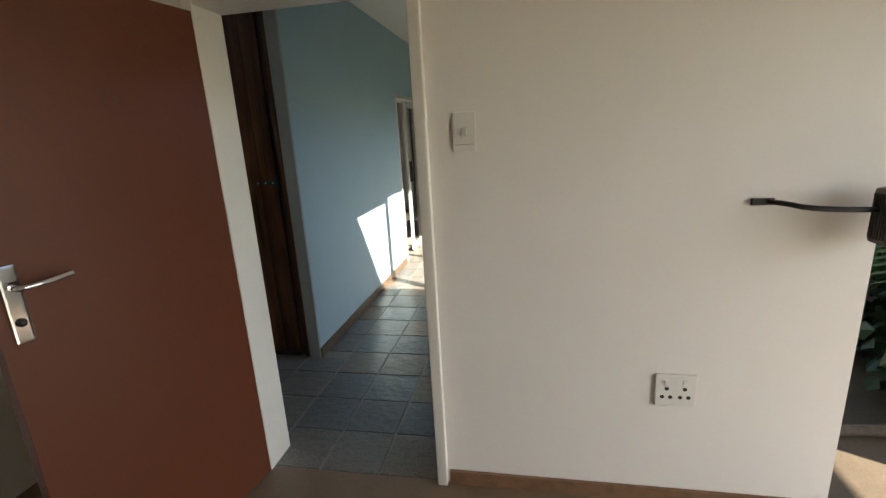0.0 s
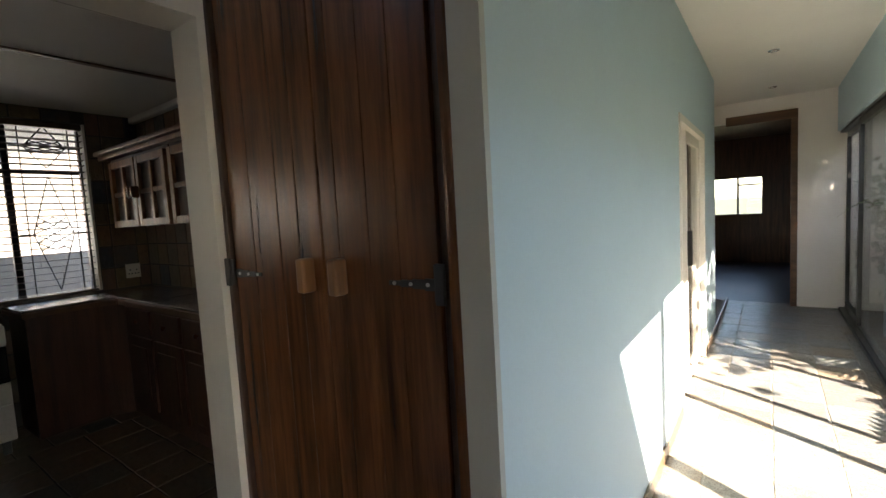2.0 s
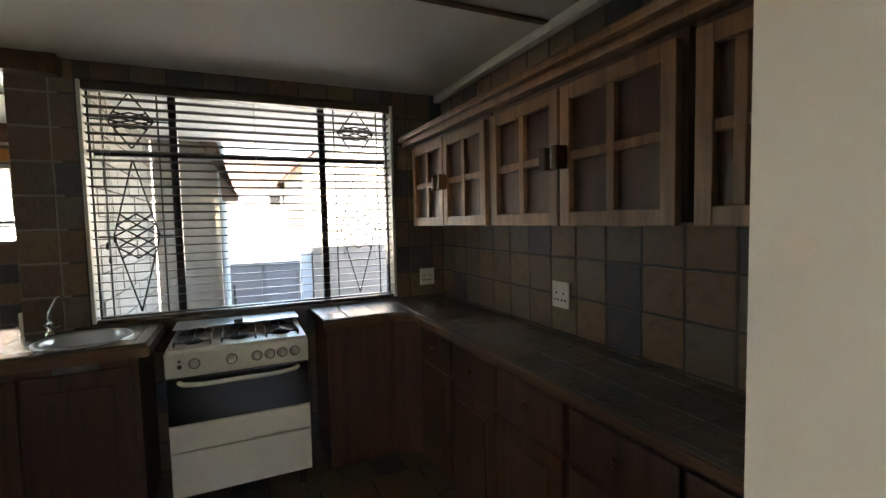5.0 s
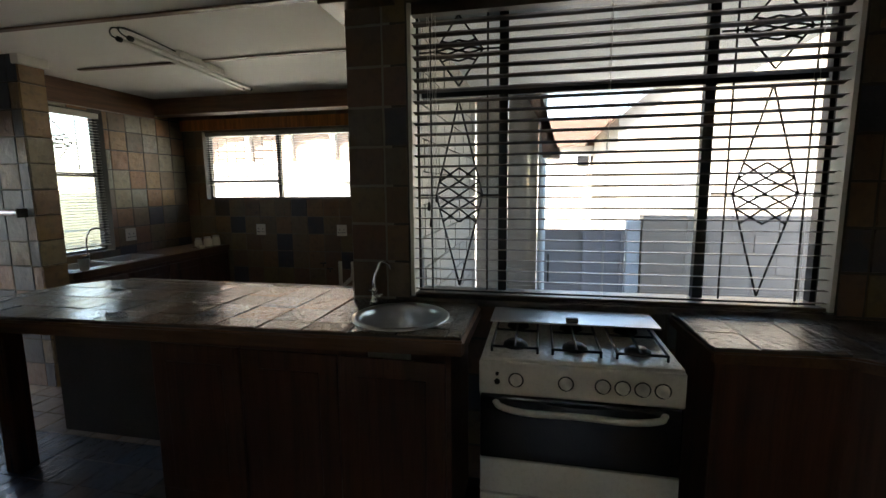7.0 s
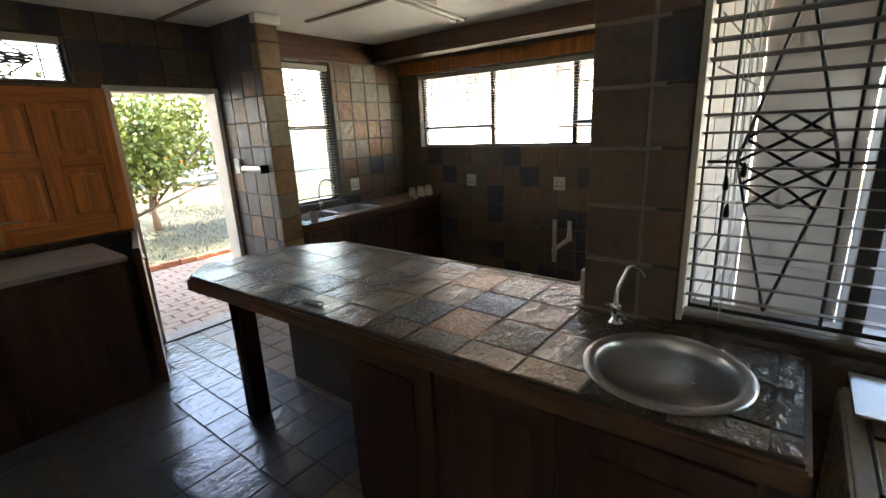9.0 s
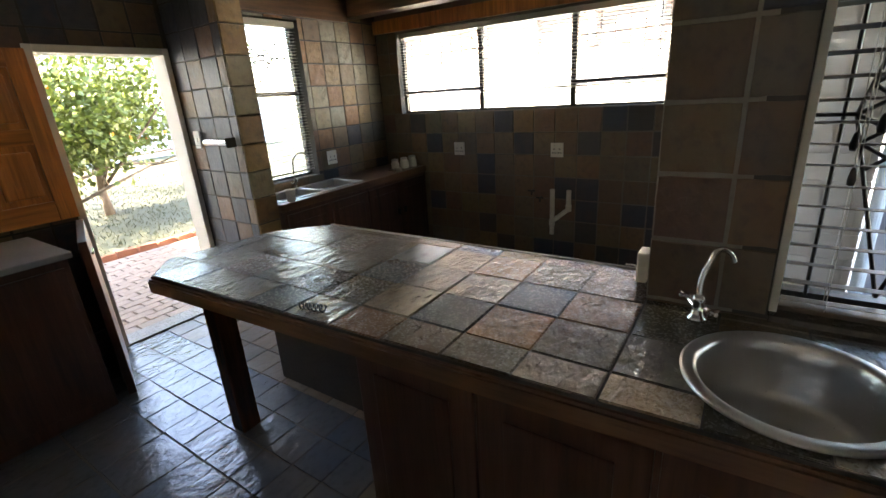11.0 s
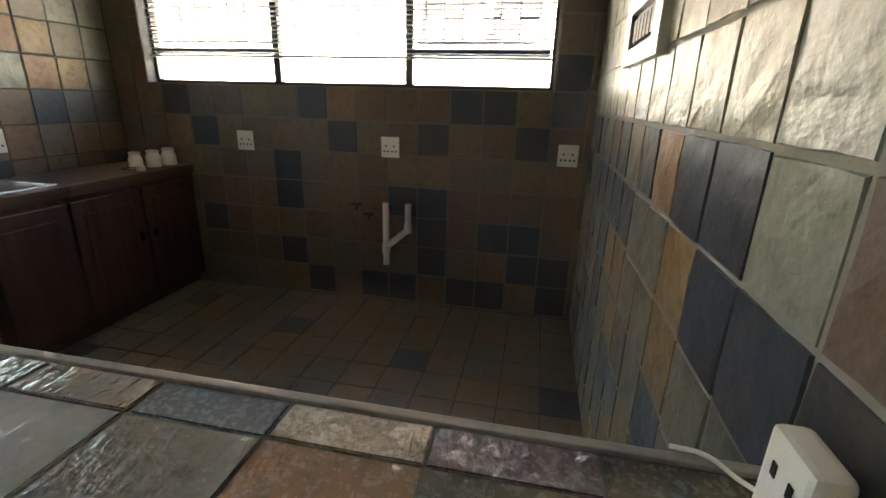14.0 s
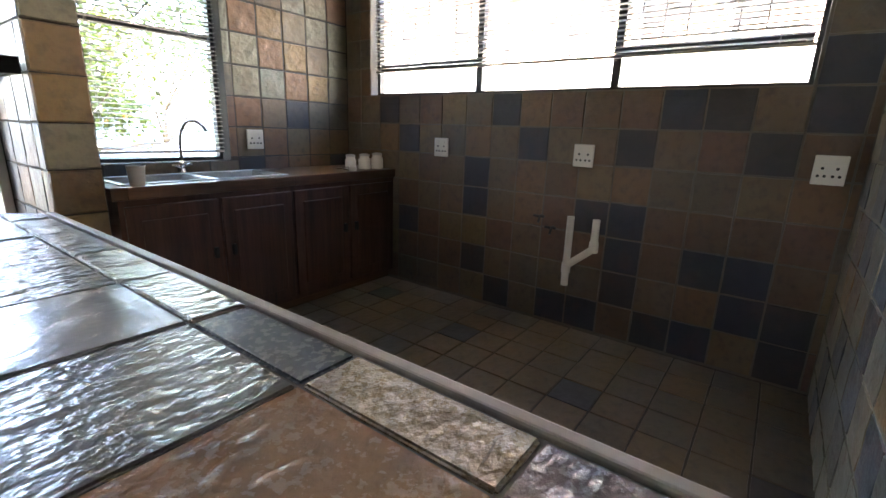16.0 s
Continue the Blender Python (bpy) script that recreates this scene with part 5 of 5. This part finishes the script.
# outbuilding past the high window
# white ground added out of view as a reflector for the high window
tagged(box("pavement_bounce", -5.5, -2.56, -8, -0.08, -0.124, -0.10, RENDER), "pale unseen ground strip added to bounce light into the scullery", "paving", kind="structure")
ob_ = empty("outbuilding", (-5.5, -3.2, -0.12), label="white outbuilding with a brown brick band under its eave", category="outbuilding")
box("wall", -2.5, 0, -4.5, 3.4, 0, 2.12, RENDER, ob_)
box("band", -2.5, -0.03, -4.5, 3.4, 2.12, 2.95, TAN, ob_)
box("roof", -2.6, 0.42, -4.7, 3.6, 2.95, 3.05, ROOF, ob_)
for i in range(9):
    y = -4.1 + i * 0.86
    bm = bmesh.new()
    add_box(bm, -0.03, 0.40, y - 0.04, y + 0.04, 2.85, 2.94)
    add_box(bm, -0.03, 0.05, y - 0.04, y + 0.04, 2.2, 2.85)
    add_rod(bm, (0.02, y, 2.45), (0.34, y, 2.88), 0.045, 4)
    mesh_object("bracket", bm, TRIM, ob_)
boxes("vent", [(0.0, 0.03, 0.35, 1.0, 1.52 + 0.06 * i, 1.56 + 0.06 * i) for i in range(5)], GREYR, ob_)

# ---- courtyard past the glass ----
tagged(box("ground_courtyard", 5.60, 9.6, 0.34, 12, -0.124, -0.03, SOIL), "bare soil and paving of the courtyard", "soil", kind="structure")
cw = empty("courtyard_house", (9.6, 4, -0.1), label="white courtyard wing with dark windows and eave", category="house")
box("wall", 0, 0.3, -3.6, 8, 0, 2.9, RENDER, cw)
box("roof", -0.7, 2.5, -3.9, 8.3, 2.9, 3.05, ROOF, cw)
box("beam", -0.5, -0.38, -3.8, 8.2, 2.62, 2.88, DARK_WOOD_Y, cw)
for y in (-1.5, 1.2, 3.9):
    w = box("window", -0.03, 0.0, y, y + 1.6, 0.5, 2.1, OVEN, cw)
    boxes("louvre", [(-0.06, -0.03, y + 0.1, y + 0.6, 0.9 + 0.09 * i, 0.95 + 0.09 * i) for i in range(10)], TRIM, w)
ew = empty("garden_wing", (7.6, 8.3, -0.1), label="white wing closing the courtyard, with glazed doors and eave", category="house")
box("wall", -1.95, 2.0, 0, 0.3, 0, 2.75, RENDER, ew)
box("roof", -2.0, 2.3, -0.7, 2.5, 2.75, 2.9, ROOF, ew)
box("beam", -1.95, 2.0, -0.5, -0.38, 2.45, 2.74, DARK_WOOD_X, ew)
for x in (-1.5, -0.3, 0.9):
    w = box("window", x, x + 1.0, -0.03, 0.0, 0.2, 2.1, OVEN, ew)
    boxes("frame", [(x, x + 0.05, -0.06, -0.03, 0.2, 2.1), (x + 0.95, x + 1.0, -0.06, -0.03, 0.2, 2.1), (x + 0.05, x + 0.95, -0.06, -0.03, 2.05, 2.1)], TRIM, w)
pl = empty("planter_wall", (6.8, 6.6, -0.03), label="low pale green planter wall in the courtyard", category="planter")
box("wall", -1.1, 1.6, -0.1, 0.1, 0, 0.75, BLUE, pl, 0.01)
bb = empty("log_border", (7.2, 0.75, -0.03), label="pale branch lying on the courtyard soil", category="branch")
rods("log", [((-0.4, 0, 0.03), (1.3, 0.15, 0.03))], 0.03, BARK, bb, 8)


def frond_plant(at, n, length, height, seed, mat, name="tree_fern", label="tree fern with long arching fronds"):
    """A clump of arching fronds: each a bent midrib with paired leaflets."""
    t = empty(name, at, label=label, category="fern", group="courtyard ferns")
    rng = np.random.default_rng(seed)
    bm = bmesh.new()
    if height > 0.3:
        add_rod(bm, (0, 0, -0.05), (0.03, 0.02, height), 0.07, 10, 0.05)
    V, F = [], []
    for i in range(n):
        a = 2 * math.pi * i / n + rng.uniform(-0.3, 0.3)
        L = length * rng.uniform(0.75, 1.15)
        lift = rng.uniform(0.25, 0.75)
        prev = None
        for k in range(22):
            s = k / 21
            p = np.array([math.cos(a) * L * s, math.sin(a) * L * s, height + L * (lift * s - 0.85 * s * s * (0.5 + lift * 0.6))])
            if prev is not None and k % 3 == 0:
                add_rod(bm, prev, p, 0.006 * (1.1 - s), 4)
                prev = p
            elif prev is None:
                prev = p
            if k > 2:
                w = 0.3 * L * math.sin(math.pi * min(1, s * 0.9 + 0.12)) * 0.6
                for sd in (-1, 1):
                    side = np.array([-math.sin(a) * sd, math.cos(a) * sd, -0.25]) * w
                    fw = np.array([math.cos(a), math.sin(a), 0]) * L * 0.02
                    b0 = len(V)
                    V += [p - fw, p + side * 0.5 + fw * 0.2, p + side + fw * 1.6, p + fw]
                    F += [(b0, b0 + 1, b0 + 2), (b0, b0 + 2, b0 + 3)]
    mesh_object("stem", bm, BARK, t)
    leaves("fronds", np.array(V), np.array(F), mat, t)


frond_plant((7.5, 4.0, -0.03), 13, 1.4, 1.35, 4, FROND)
frond_plant((7.6, 5.2, -0.03), 12, 1.3, 1.1, 6, FROND)
frond_plant((6.5, 4.9, -0.03), 11, 0.9, 0.25, 7, DARKLEAF, "fern", "low green fern on the courtyard soil")
frond_plant((7.9, 1.9, -0.03), 12, 1.2, 0.7, 9, FROND)
frond_plant((6.5, 5.3, -0.03), 12, 1.15, 1.7, 12, FROND)
frond_plant((6.2, 6.0, -0.03), 11, 1.0, 1.5, 13, FROND)
frond_plant((7.2, 7.2, -0.03), 11, 1.3, 1.6, 14, FROND)
frond_plant((7.9, 3.2, -0.03), 11, 1.1, 1.6, 15, FROND)
for i, (x, y, r, h, s) in enumerate(((6.6, 2.6, 0.45, 0.7, 41), (7.0, 4.2, 0.6, 1.1, 42), (6.4, 5.5, 0.5, 1.5, 43), (7.4, 6.4, 0.7, 1.9, 44), (6.3, 7.6, 0.5, 1.6, 45), (8.3, 1.6, 0.7, 1.0, 21), (7.7, 2.9, 0.55, 0.7, 22), (8.6, 3.6, 0.7, 1.2, 23), (8.4, 6.0, 0.8, 1.3, 24), (6.6, 6.9, 0.5, 0.8, 25), (8.0, 0.95, 0.45, 0.7, 26))):
    t = empty("shrub", (x, y, -0.03), label="dense dark green shrub in the courtyard bed", category="shrub", group="courtyard shrubs")
    p, d = cloud((0, 0, h * 0.6), (r, r, h * 0.6), 1500, s)
    v, f = leaf_mesh(p, d, 0.12)
    rods("stem", [((0, 0, -0.05), (0.05 * k, 0.04 * k, h * 0.7)) for k in (-2, 0, 2)], 0.015, BARK, t)
    leaves("foliage", v, f, DARKLEAF, t)
for x, y, h, seed in ((6.9, 6.3, 3.6, 61), (7.7, 7.3, 3.9, 62)):
    t = empty("tall_shrub", (x, y, -0.03), label="tall leafy green shrub against the courtyard wing", category="shrub", group="tall courtyard shrubs")
    p, d = cloud((0, 0, h * 0.62), (0.75, 0.75, h * 0.4), 2600, seed)
    v, f = leaf_mesh(p, d, 0.13)
    rods("stem", [((0, 0, -0.05), (0.08 * k, 0.05 * k, h * 0.7)) for k in (-2, 0, 2)], 0.02, BARK, t)
    leaves("foliage", v, f, FROND, t)
tr = empty("courtyard_tree", (8.6, 4.6, -0.03), label="tall leafy tree shading the courtyard", category="tree")
rods("trunk", [((0, 0, -0.05), (0.1, 0, 2.2)), ((0.1, 0, 2.2), (-0.7, -0.5, 3.6)), ((0.1, 0, 2.2), (0.6, 0.7, 3.7))], 0.06, BARK, tr, 10)
p, d = cloud((-0.3, 0.3, 3.9), (1.5, 1.9, 0.9), 2600, 31)
v, f = leaf_mesh(p, d, 0.13)
leaves("crown", v, f, FROND, tr)


# ---- slate tiles and pavers ----
def tile_meshes(prefix, mat, n=6, relief=0.3, rim=0.03):
    """Unit tiles with an uneven riven face and worn edges; x and y across, z the thickness."""
    out = []
    for k in range(n):
        bm = bmesh.new()
        g = 4
        us = [-0.5 + rim, -0.17, 0.17, 0.5 - rim]
        top_ = [[bm.verts.new((us[i] + random.uniform(-0.01, 0.01), us[j] + random.uniform(-0.01, 0.01), 1.0 - random.uniform(0, relief))) for j in range(g)] for i in range(g)]
        for i in range(g - 1):
            for j in range(g - 1):
                bm.faces.new((top_[i][j], top_[i + 1][j], top_[i + 1][j + 1], top_[i][j + 1]))
        ring = [top_[i][0] for i in range(g)] + [top_[g - 1][j] for j in range(1, g)] + [top_[i][g - 1] for i in range(g - 2, -1, -1)] + [top_[0][j] for j in range(g - 2, 0, -1)]
        low = []
        for v in ring:
            q = v.co.copy()
            for c in (0, 1):
                if abs(q[c]) > 0.4:
                    q[c] = math.copysign(0.5, q[c])
            low.append(bm.verts.new((q.x, q.y, 0.0)))
        for i in range(len(ring)):
            j = (i + 1) % len(ring)
            bm.faces.new((ring[i], low[i], low[j], ring[j]))
        me = bpy.data.meshes.new(prefix)
        bmesh.ops.recalc_face_normals(bm, faces=bm.faces)
        bm.to_mesh(me)
        bm.free()
        me.materials.append(mat)
        out.append(me)
    return out


def cut(rect, hole):
    """What is left of a cell beside an opening: its largest side."""
    a, b, c, d = rect
    p, q, r, s = hole
    if p >= b or q <= a or r >= d or s <= c:
        return rect
    best = max([(a, min(b, p), c, d), (max(a, q), b, c, d), (a, b, c, min(d, r)), (a, b, max(c, s), d)], key=lambda k: max(0, k[1] - k[0]) * max(0, k[3] - k[2]))
    return best if best[1] - best[0] > 0.02 and best[3] - best[2] > 0.02 else None


def lay(parent, meshes, name, facing, face, u0, u1, v0, v1, pitch, holes=(), joint=0.0045, thick=0.013, start=None, chosen=None):
    """Lays tiles on a face: u runs along the wall (or x), v up (or y); bonds are straight."""
    m3 = {"+x": ((0, 0, 1), (1, 0, 0), (0, 1, 0)), "+y": ((-1, 0, 0), (0, 0, 1), (0, 1, 0)), "-y": ((1, 0, 0), (0, 0, -1), (0, 1, 0)), "+z": ((1, 0, 0), (0, 1, 0), (0, 0, 1))}[facing]
    rot = Matrix(m3).to_4x4()
    u, col = (u0 if start is None else start), 0
    while u < u1 - 0.015:
        v, row = v0, 0
        while v < v1 - 0.015:
            rect = (max(u, u0), min(u + pitch, u1), v, min(v + pitch, v1))
            for h in holes:
                rect = rect and cut(rect, h)
            if rect and rect[1] - rect[0] > 0.02:
                a, b, c, d = rect
                cu, cv = (a + b) / 2, (c + d) / 2
                base = face - thick if facing in ("+x", "+y", "+z") else face + thick
                at = {"+x": (base, cu, cv), "+y": (cu, base, cv), "-y": (cu, base, cv), "+z": (cu, cv, base)}[facing]
                kinds = chosen(col, row) if chosen else None
                t = new(name, random.choice(kinds or meshes))
                t.parent = parent
                tw = Matrix.Rotation(random.uniform(-0.006, 0.006), 4, "Z")
                t.matrix_basis = Matrix.Translation(at) @ rot @ tw @ Matrix.Diagonal((b - a - joint, d - c - joint, thick * random.uniform(0.95, 1.15), 1))
            v, row = v + pitch, row + 1
        u, col = u + pitch, col + 1


WT = tile_meshes("wall_tile", WALL_SLATE)
ST = tile_meshes("side_tile", SIDE_SLATE, relief=0.35)
FT = tile_meshes("floor_tile", FLOOR_SLATE, relief=0.15, rim=0.015)
HT = tile_meshes("hall_tile", HALL_SLATE, relief=0.15, rim=0.015)
P = 0.19
lay(wall_west, WT, "tile", "+x", FACE, -0.31, 2.25, 0, KC, P, [W1])
BT, DT = tile_meshes("bay_tile", BAY_SLATE, relief=0.15, rim=0.015), tile_meshes("dark_tile", BLUE_BLACK, relief=0.15, rim=0.015)
PG, GT, RT = tile_meshes("pale_tile", PALE_GREEN, 4, 0.35), tile_meshes("gold_tile", GOLD_SLATE, 4, 0.35), tile_meshes("rust_tile", RUST_SLATE, 4, 0.3)
# blue-black tiles of the scullery wall, as column: rows from the floor
DARKS = {2: (6,), 3: (2, 5), 4: (7,), 6: (1, 3, 4), 7: (0, 6), 8: (5,), 9: (0, 7), 10: (0, 3), 11: (1, 2, 3, 5), 12: (0, 6), 13: (0, 2, 6), 14: (1, 2, 5), 15: (0, 1, 6, 7)}
lay(wall_bay, BT, "tile", "+x", -2.42, -3.46, -0.31, 0.013, KC, 0.1975, [W2], start=-3.503, chosen=lambda c, r: DT if r in DARKS.get(c, ()) else None)
# gold, rust and pale tiles above row 6 paint in the high window's glow
lay(wall_sink, BT, "tile", "+y", -3.46, -2.42, -0.58, 0, KC, P, [SINKW], chosen=lambda c, r: (RT, PG, GT, PG, BT)[(c * 3 + r * 2) % 5] if r > 6 else (RT if (c, r) in ((4, 6), (3, 5)) else DT if (c + r) % 4 == 0 else None))
lay(wall_stub, WT, "tile", "+x", -0.38, -3.65, -2.99, 0, KC, P, chosen=lambda c, r: DT if (c * 7 + r * 3) % 5 < 3 else None)
# end face in gold and pale tiles: the window light on it is coloured in
lay(wall_stub, GT, "end_tile", "+y", -2.978, -0.57, -0.38, 0, KC, P, chosen=lambda c, r: PG if r in (5, 8, 9) else None)
SIDES = {(11, 5): DT, (12, 5): DT, (11, 6): PG, (10, 5): DT, (10, 6): DT, (9, 5): GT, (9, 6): DT, (8, 6): RT, (12, 4): GT, (13, 5): GT}
lay(wall_divider, ST, "tile", "-y", -0.31, -2.424, 0.078, -0.043, KC, P, chosen=lambda c, r: SIDES.get((c, r)) or (PG if r >= 7 else None))
lay(wall_south, WT, "tile", "+y", -3.65, -0.36, 2.97, 0, KC, P, [BACK, TOPW])
lay(wall_north, WT, "tile", "-y", 2.25, FACE, 2.97, 0.76, KC, P)
# tiles towards the garden door carry the sky's reflection as a blue tint
BF = tile_meshes("sky_tint_floor_tile", SKY_TINT_FLOOR, relief=0.15, rim=0.015)
FLOOR_GAPS = [(-3, 0.09, -0.30, 3), (3.0, 3.3, -4, 0.3), (3.0, 3.3, 1.3, 3), (-3, -0.58, -4, -3.46)]
lay(floor_base, FT, "tile", "+z", 0.0, -2.42, 0.74, -3.65, 2.25, 0.1975, FLOOR_GAPS, joint=0.004, chosen=lambda c, r: BF if c > 12 and r < 12 else DT if (c * 5 + r * 3) % 17 == 0 else None)
lay(floor_base, FT, "tile", "+z", 0.0, 0.74, 3.28, -3.65, 2.25, 0.30, FLOOR_GAPS, chosen=lambda c, r: BF if r < 8 and c < 3 else None)
lay(floor_corridor, HT, "tile", "+z", 0.0, 3.28, 5.455, 0.22, 7.95, 0.30, [(3.2, 4.28, 1.32, 8)])


def clip(poly, a, b):
    """The part of a polygon to the left of the line a to b."""
    out = []
    side = lambda p: (b[0] - a[0]) * (p[1] - a[1]) - (b[1] - a[1]) * (p[0] - a[0])
    for p, q in zip(poly, poly[1:] + poly[:1]):
        sp, sq = side(p), side(q)
        if sp >= 0:
            out.append(p)
        if sp * sq < 0:
            k = sp / (sp - sq)
            out.append((p[0] + k * (q[0] - p[0]), p[1] + k * (q[1] - p[1])))
    return out


def top_tiles(parent, outline, x0, y0, pitch, z, hole=None, kinds={}):
    """Slate tiles on a counter, cut along its outline."""
    area = sum(p[0] * q[1] - q[0] * p[1] for p, q in zip(outline, outline[1:] + outline[:1]))
    edge = outline if area > 0 else outline[::-1]
    inv = Matrix.Translation(-parent.location)
    for i in range(-1, 20):
        for j in range(-1, 20):
            g = 0.0018
            x, y = x0 + i * pitch, y0 + j * pitch
            cell = [(x + g, y + g), (x + pitch - g, y + g), (x + pitch - g, y + pitch - g), (x + g, y + pitch - g)]
            for a, b in zip(edge, edge[1:] + edge[:1]):
                cell = clip(cell, a, b) if cell else cell
            if len(cell) < 3 or abs(sum(p[0] * q[1] - q[0] * p[1] for p, q in zip(cell, cell[1:] + cell[:1]))) < 0.0012:
                continue
            t = slab("tile", cell, z - 0.016, z + random.uniform(-0.0015, 0.0015), kinds.get((i, j), TOP_RIVEN), parent, 0.0025)
            t.matrix_parent_inverse = inv
            cx, cy = sum(p[0] for p in cell) / len(cell), sum(p[1] for p in cell) / len(cell)
            if hole and math.hypot(cx - SINK[0], cy - SINK[1]) < hole + pitch:
                bpy.context.view_layer.update()
                disc_cut(t, hole)
                if not t.data.polygons:
                    bpy.data.objects.remove(t)
                    continue


TP = 0.1975
# island tiles as (row across, place along)
ISLE = {(4, 7): TOP_SMOOTH, (3, 8): TOP_SMOOTH, (4, 8): TOP_RUST, (4, 9): TOP_OLIVE, (3, 9): TOP_RUST, (5, 6): TOP_RUST, (5, 7): TOP_OLIVE, (5, 8): TOP_OLIVE,
        (4, 5): TOP_OLIVE, (4, 4): TOP_DARK, (2, 5): TOP_PALE, (1, 6): TOP_SMOOTH, (2, 7): TOP_RUST, (1, 7): TOP_TAN, (2, 8): TOP_OLIVE, (1, 8): TOP_PURPLE, (1, 9): TOP_OLIVE, (2, 9): TOP_OLIVE,
        (3, 5): TOP_SMOOTH, (5, 1): TOP_SMOOTH, (4, 2): TOP_PURPLE, (3, 2): TOP_OLIVE, (5, 4): TOP_SMOOTH, (4, 0): TOP_SMOOTH, (2, 3): TOP_PURPLE,
        (2, 10): TOP_OLIVE, (3, 10): TOP_OLIVE, (5, 10): TOP_TAN, (5, 11): TOP_OLIVE, (5, 12): TOP_TAN, (4, 12): TOP_OLIVE}
X0, Y0T = 0.135 - 3 * TP, -0.303 - 10 * TP
top_tiles(isl, [(-0.13, -0.302), (-0.13, -1.95), (0.09, -2.16), (0.58, -2.245), (0.72, -2.09), (0.642, -0.302)], X0, Y0T, TP, C, None, ISLE)
top_tiles(isl, [(0.096, -0.298), (0.642, -0.298), (0.615, 0.345), (0.096, 0.345)], X0, Y0T, TP, C, 0.19, ISLE)
top_tiles(cnt, [(0.096, 1.22), (0.565, 1.24), (0.54, 1.665), (0.096, 1.665)], 0.0, 1.2, P, C)
top_tiles(cnt, [(0.096, 1.668), (0.545, 1.668), (0.56, 1.80), (0.096, 1.80)], 0.0, 1.2, P, C)
top_tiles(cnt, [(0.096, 1.803), (2.965, 1.803), (2.965, 2.24), (0.096, 2.24)], 0.0, 1.2, P, C)

# pavers and edging outside the garden door
pv = tagged(box("pavement", -2.4, 2.4, -6.25, -3.80, -0.123, -0.06, SOIL), "clay paver path outside the garden door", "paving", kind="structure")
PV = tile_meshes("paver", PAVER, 3, 0.12, 0.03)
EB = tile_meshes("edging", BRICK, 3, 0.25, 0.05)
for i in range(12):
    for j in range(21):
        t = new("paver", random.choice(PV))
        t.parent = pv
        t.matrix_basis = Matrix.Translation((-1.6 + (i + (0.5 if j % 2 else 0)) * 0.225, -3.88 - j * 0.112, -0.06)) @ Matrix.Diagonal((0.219, 0.106, 0.02 + random.uniform(0, 0.003), 1))
ed = empty("brick_edging", (-0.8, -6.33, -0.08), label="row of worn red edging bricks along the lawn", category="edging")
for i in range(20):
    t = new("brick", random.choice(EB))
    t.parent = ed
    t.matrix_basis = Matrix.Translation((-2.0 + i * 0.235, random.uniform(-0.015, 0.015), 0)) @ Matrix.Rotation(random.uniform(-0.06, 0.06), 4, "Z") @ Matrix.Diagonal((0.225, 0.11, 0.095, 1))
